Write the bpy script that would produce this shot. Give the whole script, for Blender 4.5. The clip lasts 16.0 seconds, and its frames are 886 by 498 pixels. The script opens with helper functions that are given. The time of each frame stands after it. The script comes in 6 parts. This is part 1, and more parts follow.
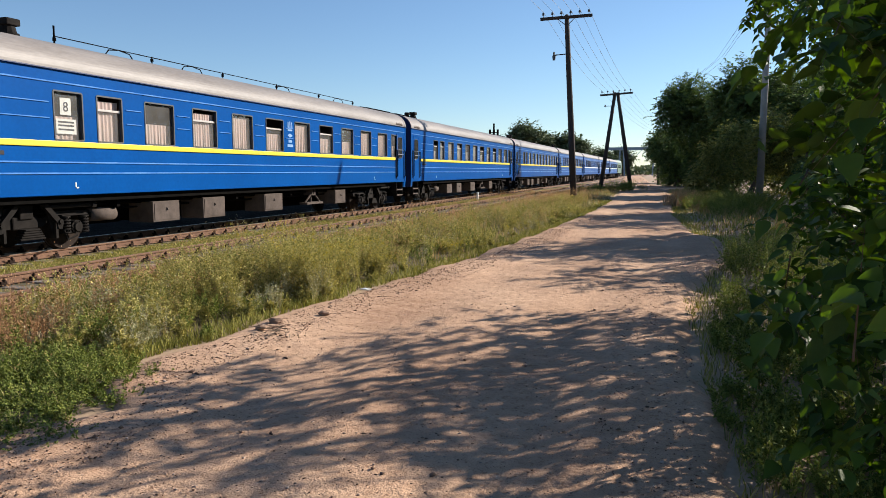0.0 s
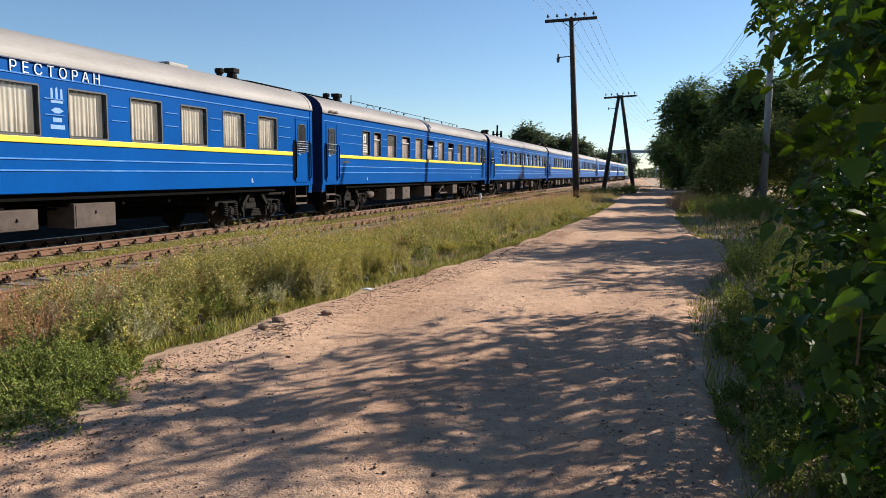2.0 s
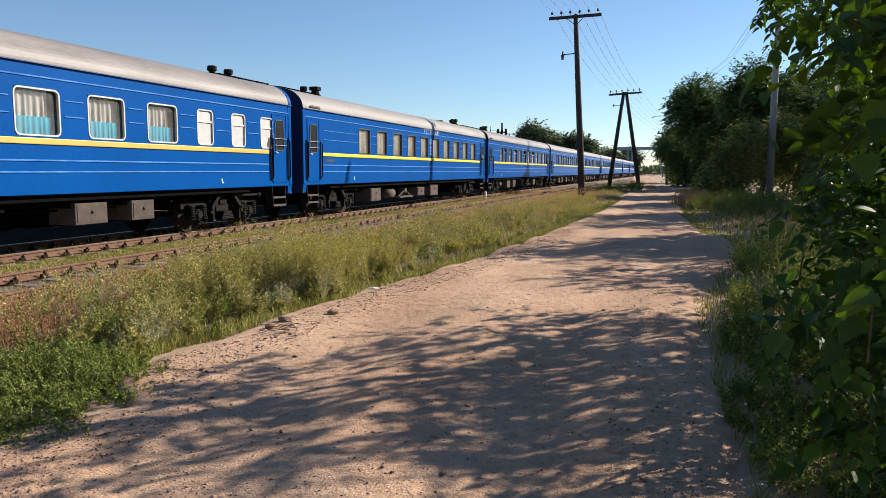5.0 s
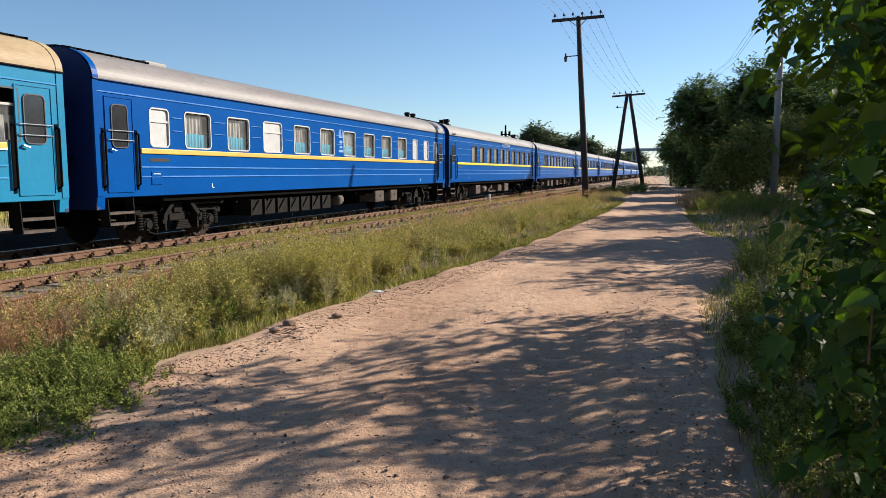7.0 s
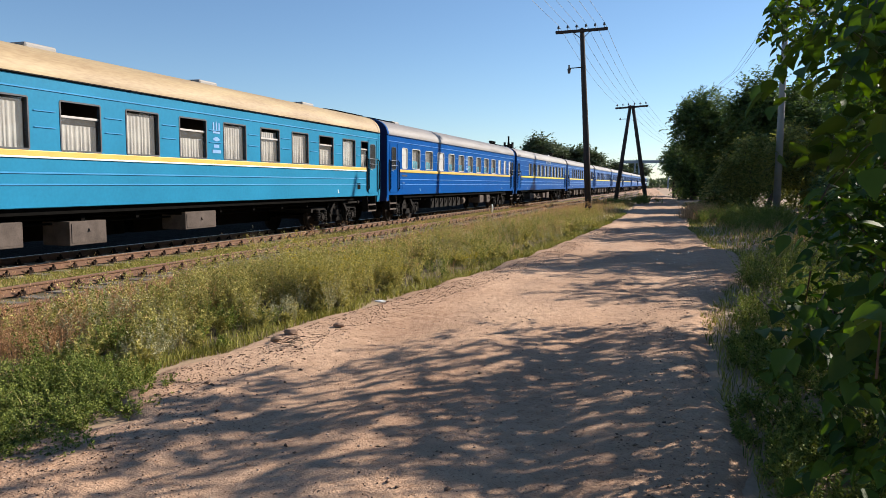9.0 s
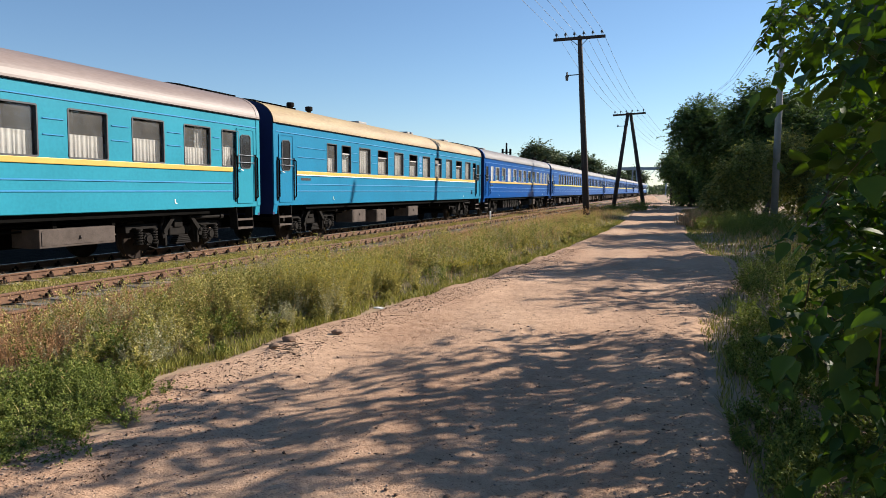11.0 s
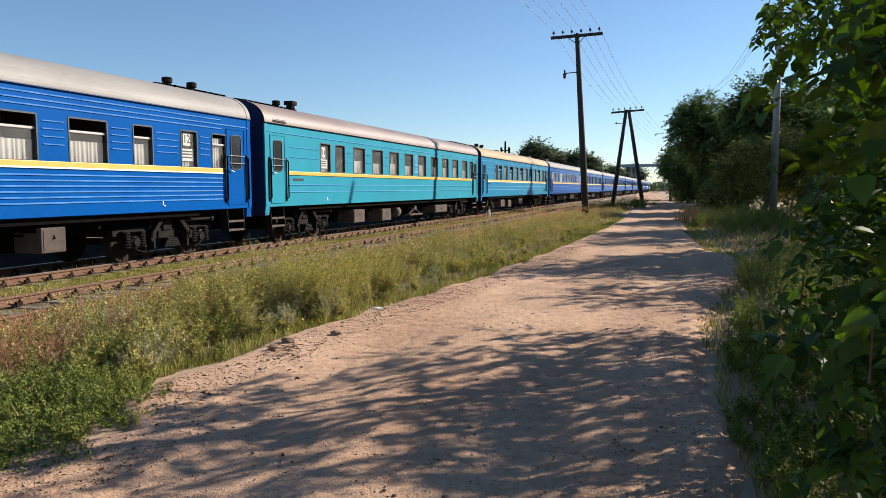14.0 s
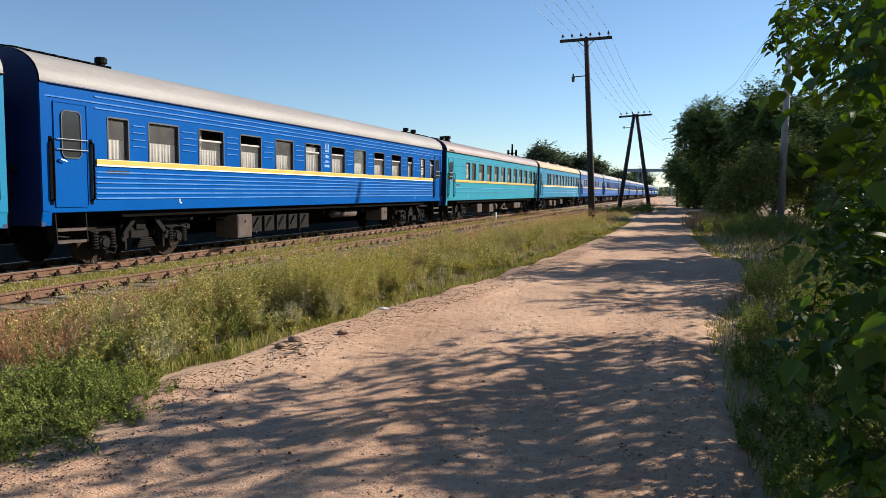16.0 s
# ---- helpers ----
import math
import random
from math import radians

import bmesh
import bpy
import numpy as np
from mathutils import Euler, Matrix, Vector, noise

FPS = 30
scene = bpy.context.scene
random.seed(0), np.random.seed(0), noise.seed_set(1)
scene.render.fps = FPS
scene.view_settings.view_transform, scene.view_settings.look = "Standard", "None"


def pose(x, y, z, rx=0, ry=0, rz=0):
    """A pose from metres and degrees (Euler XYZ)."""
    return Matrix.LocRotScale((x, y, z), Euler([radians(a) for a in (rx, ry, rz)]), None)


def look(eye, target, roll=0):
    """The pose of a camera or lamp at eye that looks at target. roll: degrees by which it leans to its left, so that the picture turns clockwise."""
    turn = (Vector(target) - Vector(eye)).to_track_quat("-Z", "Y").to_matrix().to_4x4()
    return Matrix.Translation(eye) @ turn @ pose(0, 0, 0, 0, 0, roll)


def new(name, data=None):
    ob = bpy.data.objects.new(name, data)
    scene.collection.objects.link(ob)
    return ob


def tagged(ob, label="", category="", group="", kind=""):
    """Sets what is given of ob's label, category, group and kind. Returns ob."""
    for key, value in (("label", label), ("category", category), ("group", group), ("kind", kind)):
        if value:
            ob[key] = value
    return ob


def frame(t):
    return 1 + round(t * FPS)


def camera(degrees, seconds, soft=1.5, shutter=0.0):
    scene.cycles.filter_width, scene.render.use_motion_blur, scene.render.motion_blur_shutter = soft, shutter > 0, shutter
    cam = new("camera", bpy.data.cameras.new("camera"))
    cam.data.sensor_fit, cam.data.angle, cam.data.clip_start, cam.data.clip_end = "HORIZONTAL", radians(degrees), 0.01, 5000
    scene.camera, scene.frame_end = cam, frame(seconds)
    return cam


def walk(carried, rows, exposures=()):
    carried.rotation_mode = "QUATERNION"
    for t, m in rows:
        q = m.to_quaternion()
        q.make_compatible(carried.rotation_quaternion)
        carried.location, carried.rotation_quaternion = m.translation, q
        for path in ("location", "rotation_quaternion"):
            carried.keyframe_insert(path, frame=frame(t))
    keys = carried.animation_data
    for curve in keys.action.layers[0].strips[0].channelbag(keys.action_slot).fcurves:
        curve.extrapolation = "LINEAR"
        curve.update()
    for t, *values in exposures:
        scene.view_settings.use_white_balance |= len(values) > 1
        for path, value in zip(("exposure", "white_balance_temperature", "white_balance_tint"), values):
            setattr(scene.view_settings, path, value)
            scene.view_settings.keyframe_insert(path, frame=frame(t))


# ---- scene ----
cam = camera(62.6, 16.0, soft=0.8)
walk(cam, [
    (0.0, pose(-0.000, 0.000, 1.650, 83.900, 0.000, 17.100)),
    (0.5, pose(-0.004, -0.002, 1.651, 83.903, -0.168, 17.040)),
    (1.0, pose(-0.012, -0.003, 1.646, 84.020, -0.383, 16.959)),
    (1.5, pose(-0.013, -0.014, 1.651, 84.012, -0.536, 17.029)),
    (2.0, pose(-0.008, -0.012, 1.646, 83.987, -0.548, 17.328)),
    (2.5, pose(-0.005, -0.008, 1.649, 83.932, -0.532, 17.522)),
    (3.0, pose(-0.006, -0.014, 1.645, 83.914, -0.483, 17.497)),
    (3.5, pose(-0.016, -0.015, 1.647, 83.860, -0.524, 17.443)),
    (4.0, pose(-0.017, -0.006, 1.649, 83.847, -0.392, 17.432)),
    (6.5, pose(-0.004, -0.008, 1.650, 83.898, 0.174, 18.083)),
    (7.0, pose(-0.000, -0.017, 1.657, 84.058, 0.246, 18.019)),
    (7.5, pose(-0.000, -0.016, 1.654, 84.210, 0.256, 17.972)),
    (8.0, pose(-0.002, -0.011, 1.653, 84.293, 0.039, 18.042)),
    (8.5, pose(-0.006, -0.010, 1.652, 84.489, -0.114, 18.181)),
    (9.0, pose(-0.011, -0.001, 1.653, 84.863, -0.197, 18.233)),
    (11.5, pose(-0.018, 0.000, 1.655, 85.394, -0.209, 18.031)),
    (12.0, pose(-0.015, 0.002, 1.659, 85.363, -0.152, 17.998)),
    (12.5, pose(-0.008, 0.001, 1.657, 85.359, -0.034, 17.975)),
    (13.0, pose(-0.005, 0.007, 1.660, 85.330, 0.126, 17.951)),
    (13.5, pose(0.004, -0.001, 1.663, 85.325, 0.255, 17.995)),
    (14.0, pose(0.005, -0.003, 1.666, 85.296, 0.329, 18.016)),
    (14.5, pose(0.002, 0.004, 1.661, 85.288, 0.363, 18.328)),
    (15.0, pose(-0.010, 0.002, 1.658, 85.297, 0.323, 18.465)),
    (15.5, pose(-0.027, -0.004, 1.656, 85.335, -0.204, 18.437)),
    (16.0, pose(-0.026, -0.007, 1.658, 85.437, -0.519, 18.497)),
])

# ---- world, sun ----
SUN_AZ, SUN_EL = 44.0, 26.0
world = bpy.data.worlds.new("sky")
scene.world = world
world.use_nodes = True
wn, wl = world.node_tree.nodes, world.node_tree.links
sky = wn.new("ShaderNodeTexSky")
sky.sky_type = 'NISHITA'
sky.sun_disc = False
sky.sun_elevation, sky.sun_rotation = radians(SUN_EL), radians(SUN_AZ)
sky.altitude = 1200
sky.air_density, sky.dust_density, sky.ozone_density = 1.1, 0.15, 4.4
wn["Background"].inputs["Strength"].default_value = 0.069
wl.new(sky.outputs[0], wn["Background"].inputs["Color"])
sun = new("sun", bpy.data.lights.new("sun", 'SUN'))
sun.data.energy, sun.data.angle, sun.data.color = 5.0, radians(0.45), (1.0, 0.91, 0.80)
to_sun = Vector((math.sin(radians(SUN_AZ)) * math.cos(radians(SUN_EL)), math.cos(radians(SUN_AZ)) * math.cos(radians(SUN_EL)), math.sin(radians(SUN_EL))))
sun.matrix_world = look(to_sun * 60, (0, 0, 0))
scene.view_settings.exposure = 1.0

# ---- materials ----


def material(name, base, base2=None, rough=0.7, metal=0.0, scale=6.0, fine=60.0, bump=0.2, spec=0.4, island=False, per_object=False, mix=0.6, translucent=0.0, stretch=(1, 1, 1), coat=0.0, bump_at=0.02):
    """Two-scale noise between two colours, a fine relief; with island or per_object a shift for each piece."""
    m = bpy.data.materials.new(name)
    m.use_nodes = True
    n, l = m.node_tree.nodes, m.node_tree.links
    b = n["Principled BSDF"]
    base2 = base2 or tuple(c * 0.7 for c in base)
    tc = n.new("ShaderNodeTexCoord")
    mp = n.new("ShaderNodeMapping")
    mp.inputs["Scale"].default_value = stretch
    l.new(tc.outputs["Object"], mp.inputs["Vector"])
    n1, n2 = n.new("ShaderNodeTexNoise"), n.new("ShaderNodeTexNoise")
    n1.inputs["Scale"].default_value, n1.inputs["Detail"].default_value = scale, 6
    n2.inputs["Scale"].default_value, n2.inputs["Detail"].default_value = fine, 4
    for t in (n1, n2):
        l.new(mp.outputs[0], t.inputs["Vector"])
    ad = n.new("ShaderNodeMath")
    ad.operation = 'MULTIPLY_ADD'
    l.new(n1.outputs["Fac"], ad.inputs[0])
    ad.inputs[1].default_value = mix
    mu = n.new("ShaderNodeMath")
    mu.operation = 'MULTIPLY'
    l.new(n2.outputs["Fac"], mu.inputs[0])
    mu.inputs[1].default_value = 1 - mix
    l.new(mu.outputs[0], ad.inputs[2])
    fac = ad.outputs[0]
    if island or per_object:
        src = n.new("ShaderNodeNewGeometry").outputs["Random Per Island"] if island else n.new("ShaderNodeObjectInfo").outputs["Random"]
        av = n.new("ShaderNodeMath")
        av.operation = 'MULTIPLY_ADD'
        l.new(src, av.inputs[0])
        av.inputs[1].default_value = 0.7
        sc = n.new("ShaderNodeMath")
        sc.operation = 'MULTIPLY'
        l.new(fac, sc.inputs[0])
        sc.inputs[1].default_value = 0.3
        l.new(sc.outputs[0], av.inputs[2])
        fac = av.outputs[0]
    rp = n.new("ShaderNodeValToRGB")
    rp.color_ramp.elements[0].position, rp.color_ramp.elements[1].position = (0.1, 0.9) if island or per_object else (0.32, 0.68)
    rp.color_ramp.elements[0].color, rp.color_ramp.elements[1].color = (*base2, 1), (*base, 1)
    l.new(fac, rp.inputs[0])
    l.new(rp.outputs[0], b.inputs["Base Color"])
    b.inputs["Roughness"].default_value, b.inputs["Metallic"].default_value = rough, metal
    b.inputs["Specular IOR Level"].default_value = spec
    b.inputs["Coat Weight"].default_value = coat
    b.inputs["Coat Roughness"].default_value = 0.12
    if bump:
        bp = n.new("ShaderNodeBump")
        bp.inputs["Strength"].default_value, bp.inputs["Distance"].default_value = bump, bump_at
        l.new(ad.outputs[0], bp.inputs["Height"])
        l.new(bp.outputs[0], b.inputs["Normal"])
    if translucent:
        tr = n.new("ShaderNodeBsdfTranslucent")
        hs = n.new("ShaderNodeHueSaturation")
        hs.inputs["Value"].default_value, hs.inputs["Saturation"].default_value = 1.6, 1.15
        l.new(rp.outputs[0], hs.inputs["Color"])
        l.new(hs.outputs[0], tr.inputs["Color"])
        ms = n.new("ShaderNodeMixShader")
        ms.inputs[0].default_value = translucent
        l.new(b.outputs[0], ms.inputs[1])
        l.new(tr.outputs[0], ms.inputs[2])
        l.new(ms.outputs[0], n["Material Output"].inputs[0])
    return m


def glass_material(name, tint=(0.93, 0.95, 0.95)):
    m = bpy.data.materials.new(name)
    m.use_nodes = True
    n, l = m.node_tree.nodes, m.node_tree.links
    n.remove(n["Principled BSDF"])
    tr, gl, fr, mx = n.new("ShaderNodeBsdfTransparent"), n.new("ShaderNodeBsdfGlossy"), n.new("ShaderNodeFresnel"), n.new("ShaderNodeMixShader")
    tr.inputs[0].default_value = (*tint, 1)
    gl.inputs["Roughness"].default_value = 0.03
    fr.inputs[0].default_value = 1.5
    l.new(fr.outputs[0], mx.inputs[0])
    l.new(tr.outputs[0], mx.inputs[1])
    l.new(gl.outputs[0], mx.inputs[2])
    df, mx2, tx, mr = n.new("ShaderNodeBsdfDiffuse"), n.new("ShaderNodeMixShader"), n.new("ShaderNodeTexNoise"), n.new("ShaderNodeMapRange")
    df.inputs[0].default_value = (0.5, 0.49, 0.47, 1)
    tx.inputs["Scale"].default_value, tx.inputs["Detail"].default_value = 3.0, 5
    mr.inputs["To Min"].default_value, mr.inputs["To Max"].default_value = 0.04, 0.24
    l.new(n.new("ShaderNodeTexCoord").outputs["Object"], tx.inputs["Vector"])
    l.new(tx.outputs["Fac"], mr.inputs["Value"])
    l.new(mr.outputs[0], mx2.inputs[0])
    l.new(mx.outputs[0], mx2.inputs[1])
    l.new(df.outputs[0], mx2.inputs[2])
    l.new(mx2.outputs[0], n["Material Output"].inputs[0])
    return m


M = {
    "blue": material("blue_paint", (0.0002, 0.066, 0.27), (0.0002, 0.050, 0.21), rough=0.35, spec=0.05, scale=0.6, fine=14, bump=0.05, coat=0.0),
    "blue2": material("bright_blue_paint", (0.0002, 0.076, 0.30), (0.0002, 0.058, 0.235), rough=0.35, spec=0.05, scale=0.6, fine=14, bump=0.05),
    "sky": material("light_blue_paint", (0.014, 0.185, 0.33), (0.010, 0.14, 0.25), rough=0.4, spec=0.1, scale=0.6, fine=14, bump=0.05),
    "turq": material("turquoise_paint", (0.024, 0.245, 0.335), (0.017, 0.19, 0.26), rough=0.4, spec=0.1, scale=0.6, fine=14, bump=0.05),
    "navy": material("dark_blue_end_paint", (0.006, 0.02, 0.09), (0.004, 0.014, 0.06), rough=0.5, scale=2, fine=30, bump=0.1),
    "yellow": material("yellow_stripe_paint", (0.70, 0.52, 0.02), (0.56, 0.40, 0.015), rough=0.45, scale=2, fine=40, bump=0.05),
    "gold": material("ochre_stripe_paint", (0.62, 0.38, 0.065), (0.48, 0.28, 0.045), rough=0.45, scale=2, fine=40, bump=0.05),
    "white": material("white_stripe_paint", (0.8, 0.8, 0.78), (0.65, 0.65, 0.62), rough=0.5, scale=3, fine=40, bump=0.05),
    "roof_grey": material("weathered_grey_roof_paint", (0.24, 0.22, 0.205), (0.14, 0.125, 0.115), rough=0.5, spec=0.22, scale=0.7, fine=9, bump=0.05, stretch=(3, 0.5, 3)),
    "roof_beige": material("rusty_beige_roof_paint", (0.40, 0.31, 0.18), (0.24, 0.165, 0.095), rough=0.6, spec=0.2, scale=0.7, fine=9, bump=0.05, stretch=(3, 0.5, 3)),
    "roof_brown": material("sooty_brown_roof_paint", (0.24, 0.19, 0.17), (0.15, 0.11, 0.095), rough=0.5, spec=0.35, scale=0.6, fine=9, bump=0.05, stretch=(3, 0.5, 3)),
    "roof_light": material("pale_grey_roof_paint", (0.27, 0.255, 0.24), (0.19, 0.175, 0.16), rough=0.55, spec=0.2, scale=0.7, fine=9, bump=0.05, stretch=(3, 0.5, 3)),
    "black": material("sooty_black_metal", (0.007, 0.0065, 0.006), (0.003, 0.0028, 0.0025), rough=0.95, spec=0.03, scale=5, fine=60, bump=0.2),
    "frame": material("grimy_grey_steel", (0.020, 0.017, 0.015), (0.005, 0.0044, 0.004), rough=0.8, spec=0.08, scale=6, fine=60, bump=0.3),
    "box": material("dusty_grey_brown_steel", (0.115, 0.092, 0.08), (0.055, 0.044, 0.038), rough=0.85, spec=0.1, scale=4, fine=40, bump=0.2),
    "steel": material("worn_rail_head_steel", (0.50, 0.47, 0.44), (0.36, 0.32, 0.28), rough=0.35, metal=0.9, scale=3, fine=40, bump=0.05, stretch=(4, 0.3, 4)),
    "rust": material("rusty_rail_steel", (0.17, 0.09, 0.052), (0.09, 0.045, 0.027), rough=0.85, scale=4, fine=50, bump=0.3),
    "dark_rust": material("dark_rusty_fastening", (0.030, 0.018, 0.013), (0.014, 0.009, 0.007), rough=0.9, spec=0.1, scale=9, fine=80, bump=0.3),
    "tie": material("grey_weathered_sleeper", (0.20, 0.175, 0.15), (0.10, 0.085, 0.07), rough=0.9, scale=5, fine=50, bump=0.5, per_object=True),
    "chrome": material("bare_metal", (0.6, 0.6, 0.6), (0.45, 0.45, 0.45), rough=0.35, metal=0.8, scale=8, fine=60, bump=0.05),
    "rubber": material("pale_window_rubber", (0.50, 0.49, 0.47), (0.36, 0.35, 0.34), rough=0.6, scale=8, fine=60, bump=0.05),
    "dark_rubber": material("dark_window_rubber", (0.045, 0.05, 0.06), (0.025, 0.028, 0.032), rough=0.6, scale=8, fine=60, bump=0.05),
    "curtain": material("white_curtain_cloth", (0.52, 0.50, 0.47), (0.34, 0.32, 0.30), rough=0.9, scale=4, fine=60, bump=0.1, translucent=0.25),
    "pink": material("faded_pink_curtain_cloth", (0.48, 0.33, 0.30), (0.36, 0.33, 0.30), rough=0.9, scale=4, fine=30, bump=0.1, translucent=0.2, stretch=(1, 6, 0.4)),
    "teal": material("teal_curtain_cloth", (0.03, 0.36, 0.50), (0.02, 0.25, 0.38), rough=0.9, scale=4, fine=60, bump=0.1, translucent=0.25),
    "pleat": material("cream_curtain_cloth", (0.54, 0.49, 0.41), (0.38, 0.34, 0.28), rough=0.9, scale=4, fine=60, bump=0.1, translucent=0.25),
    "inside": material("brown_compartment_panel", (0.07, 0.05, 0.038), (0.045, 0.032, 0.025), rough=0.6, scale=3, fine=30, bump=0.05),
    "milk": material("milky_white_pane", (0.50, 0.50, 0.49), (0.38, 0.38, 0.37), rough=0.3, scale=3, fine=30, bump=0.02),
    "glass": glass_material("window_glass"),
    "paper": material("white_paper", (0.50, 0.50, 0.48), (0.42, 0.42, 0.4), rough=0.8, scale=6, fine=60, bump=0.05),
    "ink": material("dark_ink", (0.02, 0.02, 0.025), rough=0.8, bump=0),
    "mark": material("faded_emblem_paint", (0.16, 0.30, 0.52), (0.10, 0.22, 0.45), rough=0.6, bump=0),
    "letter": material("pale_lettering_paint", (0.55, 0.60, 0.66), (0.42, 0.48, 0.56), rough=0.6, bump=0),
    "wood": material("tarred_pole_wood", (0.055, 0.042, 0.035), (0.025, 0.019, 0.016), rough=0.9, scale=3, fine=30, bump=0.6, stretch=(5, 5, 0.5)),
    "concrete": material("grey_pole_concrete", (0.30, 0.29, 0.27), (0.22, 0.21, 0.20), rough=0.9, scale=4, fine=60, bump=0.3),
    "wire": material("dark_wire", (0.06, 0.06, 0.065), rough=0.5, metal=0.5, bump=0),
    "ceramic": material("dark_glass_insulator", (0.06, 0.07, 0.07), rough=0.3, bump=0),
    "gantry": material("pale_blue_painted_gantry_steel", (0.22, 0.30, 0.38), (0.17, 0.24, 0.31), rough=0.7, scale=1, fine=8, bump=0.05),
    "bark": material("grey_brown_bark", (0.12, 0.09, 0.065), (0.06, 0.045, 0.033), rough=0.95, scale=8, fine=50, bump=0.6, stretch=(1, 1, 0.3)),
    "leaf": material("fresh_green_leaves", (0.085, 0.14, 0.018), (0.018, 0.042, 0.008), rough=0.6, spec=0.2, island=True, scale=8, fine=60, bump=0.1, translucent=0.24),
    "leaf_dark": material("dark_green_tree_leaves", (0.13, 0.18, 0.055), (0.036, 0.062, 0.024), rough=0.65, spec=0.15, island=True, scale=8, fine=60, bump=0.0, translucent=0.30),
    "leaf_olive": material("olive_bush_leaves", (0.34, 0.33, 0.10), (0.07, 0.10, 0.028), rough=0.6, spec=0.15, island=True, scale=8, fine=60, bump=0.0, translucent=0.28),
    "far_leaf": material("hazy_far_tree_leaves", (0.12, 0.15, 0.07), (0.05, 0.075, 0.04), rough=0.7, spec=0.2, island=True, scale=2, fine=20, bump=0.0, translucent=0.15),
    "grass": material("green_grass", (0.40, 0.36, 0.10), (0.07, 0.09, 0.02), rough=0.7, spec=0.1, island=True, scale=3, fine=30, bump=0.0, translucent=0.12),
    "dry": material("dry_straw_grass", (0.62, 0.41, 0.23), (0.28, 0.155, 0.075), rough=0.75, spec=0.2, island=True, scale=3, fine=30, bump=0.0, translucent=0.25),
    "olive_grass": material("yellowing_grass", (0.56, 0.45, 0.21), (0.15, 0.14, 0.045), rough=0.65, spec=0.2, island=True, scale=3, fine=30, bump=0.0, translucent=0.15),
    "weed": material("green_weed_leaves", (0.52, 0.45, 0.16), (0.11, 0.12, 0.032), rough=0.7, spec=0.1, island=True, scale=3, fine=30, bump=0.0, translucent=0.2),
    "wormwood": material("pale_wormwood_leaves", (0.56, 0.52, 0.32), (0.17, 0.18, 0.09), rough=0.75, spec=0.15, island=True, scale=3, fine=30, bump=0.0, translucent=0.12),
    "russet": material("russet_dry_stalks", (0.56, 0.33, 0.17), (0.22, 0.12, 0.06), rough=0.8, spec=0.15, island=True, scale=3, fine=30, bump=0.0, translucent=0.12),
    "flower": material("yellow_flower_heads", (0.52, 0.40, 0.03), (0.30, 0.25, 0.04), rough=0.7, spec=0.2, island=True, scale=3, fine=30, bump=0.0, translucent=0.2),
    "stone": material("pale_stones", (0.42, 0.32, 0.26), (0.20, 0.14, 0.11), rough=0.9, island=True, scale=8, fine=60, bump=0.2),
    "low_leaf": material("low_lush_leaves", (0.27, 0.30, 0.075), (0.04, 0.068, 0.014), rough=0.7, spec=0.08, island=True, scale=3, fine=30, bump=0.0, translucent=0.14),
    # Rib colours: the highlight that raised edges catch is painted in.
    "rib_blue": material("blue_rib_highlight", (0.10, 0.24, 0.50), (0.01, 0.10, 0.36), rough=0.3, spec=0.5, scale=3, fine=30, bump=0.05),
    "rib_sky": material("light_blue_rib_highlight", (0.035, 0.22, 0.42), (0.02, 0.16, 0.33), rough=0.4, scale=3, fine=30, bump=0.05),
    # Soil colour holds the shade that falls between the grass roots.
    "shaded_soil": material("shade_dark_verge_soil", (0.13, 0.095, 0.055), (0.05, 0.036, 0.02), rough=0.95, scale=4, fine=40, bump=0.7),
    "bed": material("brown_siding_soil", (0.115, 0.09, 0.045), (0.05, 0.042, 0.02), rough=0.95, scale=3, fine=30, bump=0.7),
    # Ballast darkened in its colour to stand for the train's own shade.
    "ballast": material("train_shade_ballast", (0.014, 0.011, 0.009), (0.003, 0.0026, 0.0022), rough=1.0, spec=0.02, scale=5, fine=28, bump=1.0, mix=0.4, bump_at=0.05),
    "bar": material("dull_grey_bar_paint", (0.22, 0.24, 0.27), (0.15, 0.16, 0.19), rough=0.6, bump=0.05),
    "twig": material("dark_twigs_and_clods", (0.24, 0.15, 0.10), (0.08, 0.045, 0.03), rough=0.95, island=True, scale=8, fine=60, bump=0.2),
}


# ---- mesh helpers ----


def link_bm(name, bm, mat, parent=None, label="", smooth=False):
    me = bpy.data.meshes.new(name)
    bm.to_mesh(me)
    bm.free()
    me.materials.append(mat)
    if smooth:
        me.shade_smooth()
    ob = new(name, me)
    if parent:
        ob.parent = parent
    return tagged(ob, label)


def part(name, bm, material_, parent, label="", smooth=False):
    """ONE mesh object under a thing or a part."""
    return link_bm(name, bm, material_, parent, label, smooth)


MESHES = {}


def piece(name, key, build, mat, parent, at=(0, 0, 0), label="", smooth=False):
    """A part that shares its mesh with all alike pieces."""
    if key not in MESHES:
        bm = bmesh.new()
        build(bm)
        me = bpy.data.meshes.new(name)
        bm.to_mesh(me)
        bm.free()
        me.materials.append(mat)
        if smooth:
            me.shade_smooth()
        MESHES[key] = me
    ob = new(name, MESHES[key])
    ob.parent, ob.location = parent, at
    return tagged(ob, label)


def thing(name, label, category, at=(0, 0, 0), group="", kind=""):
    ob = new(name)
    ob.empty_display_size = 0.2
    ob.location = at
    return tagged(ob, label, category, group, kind)


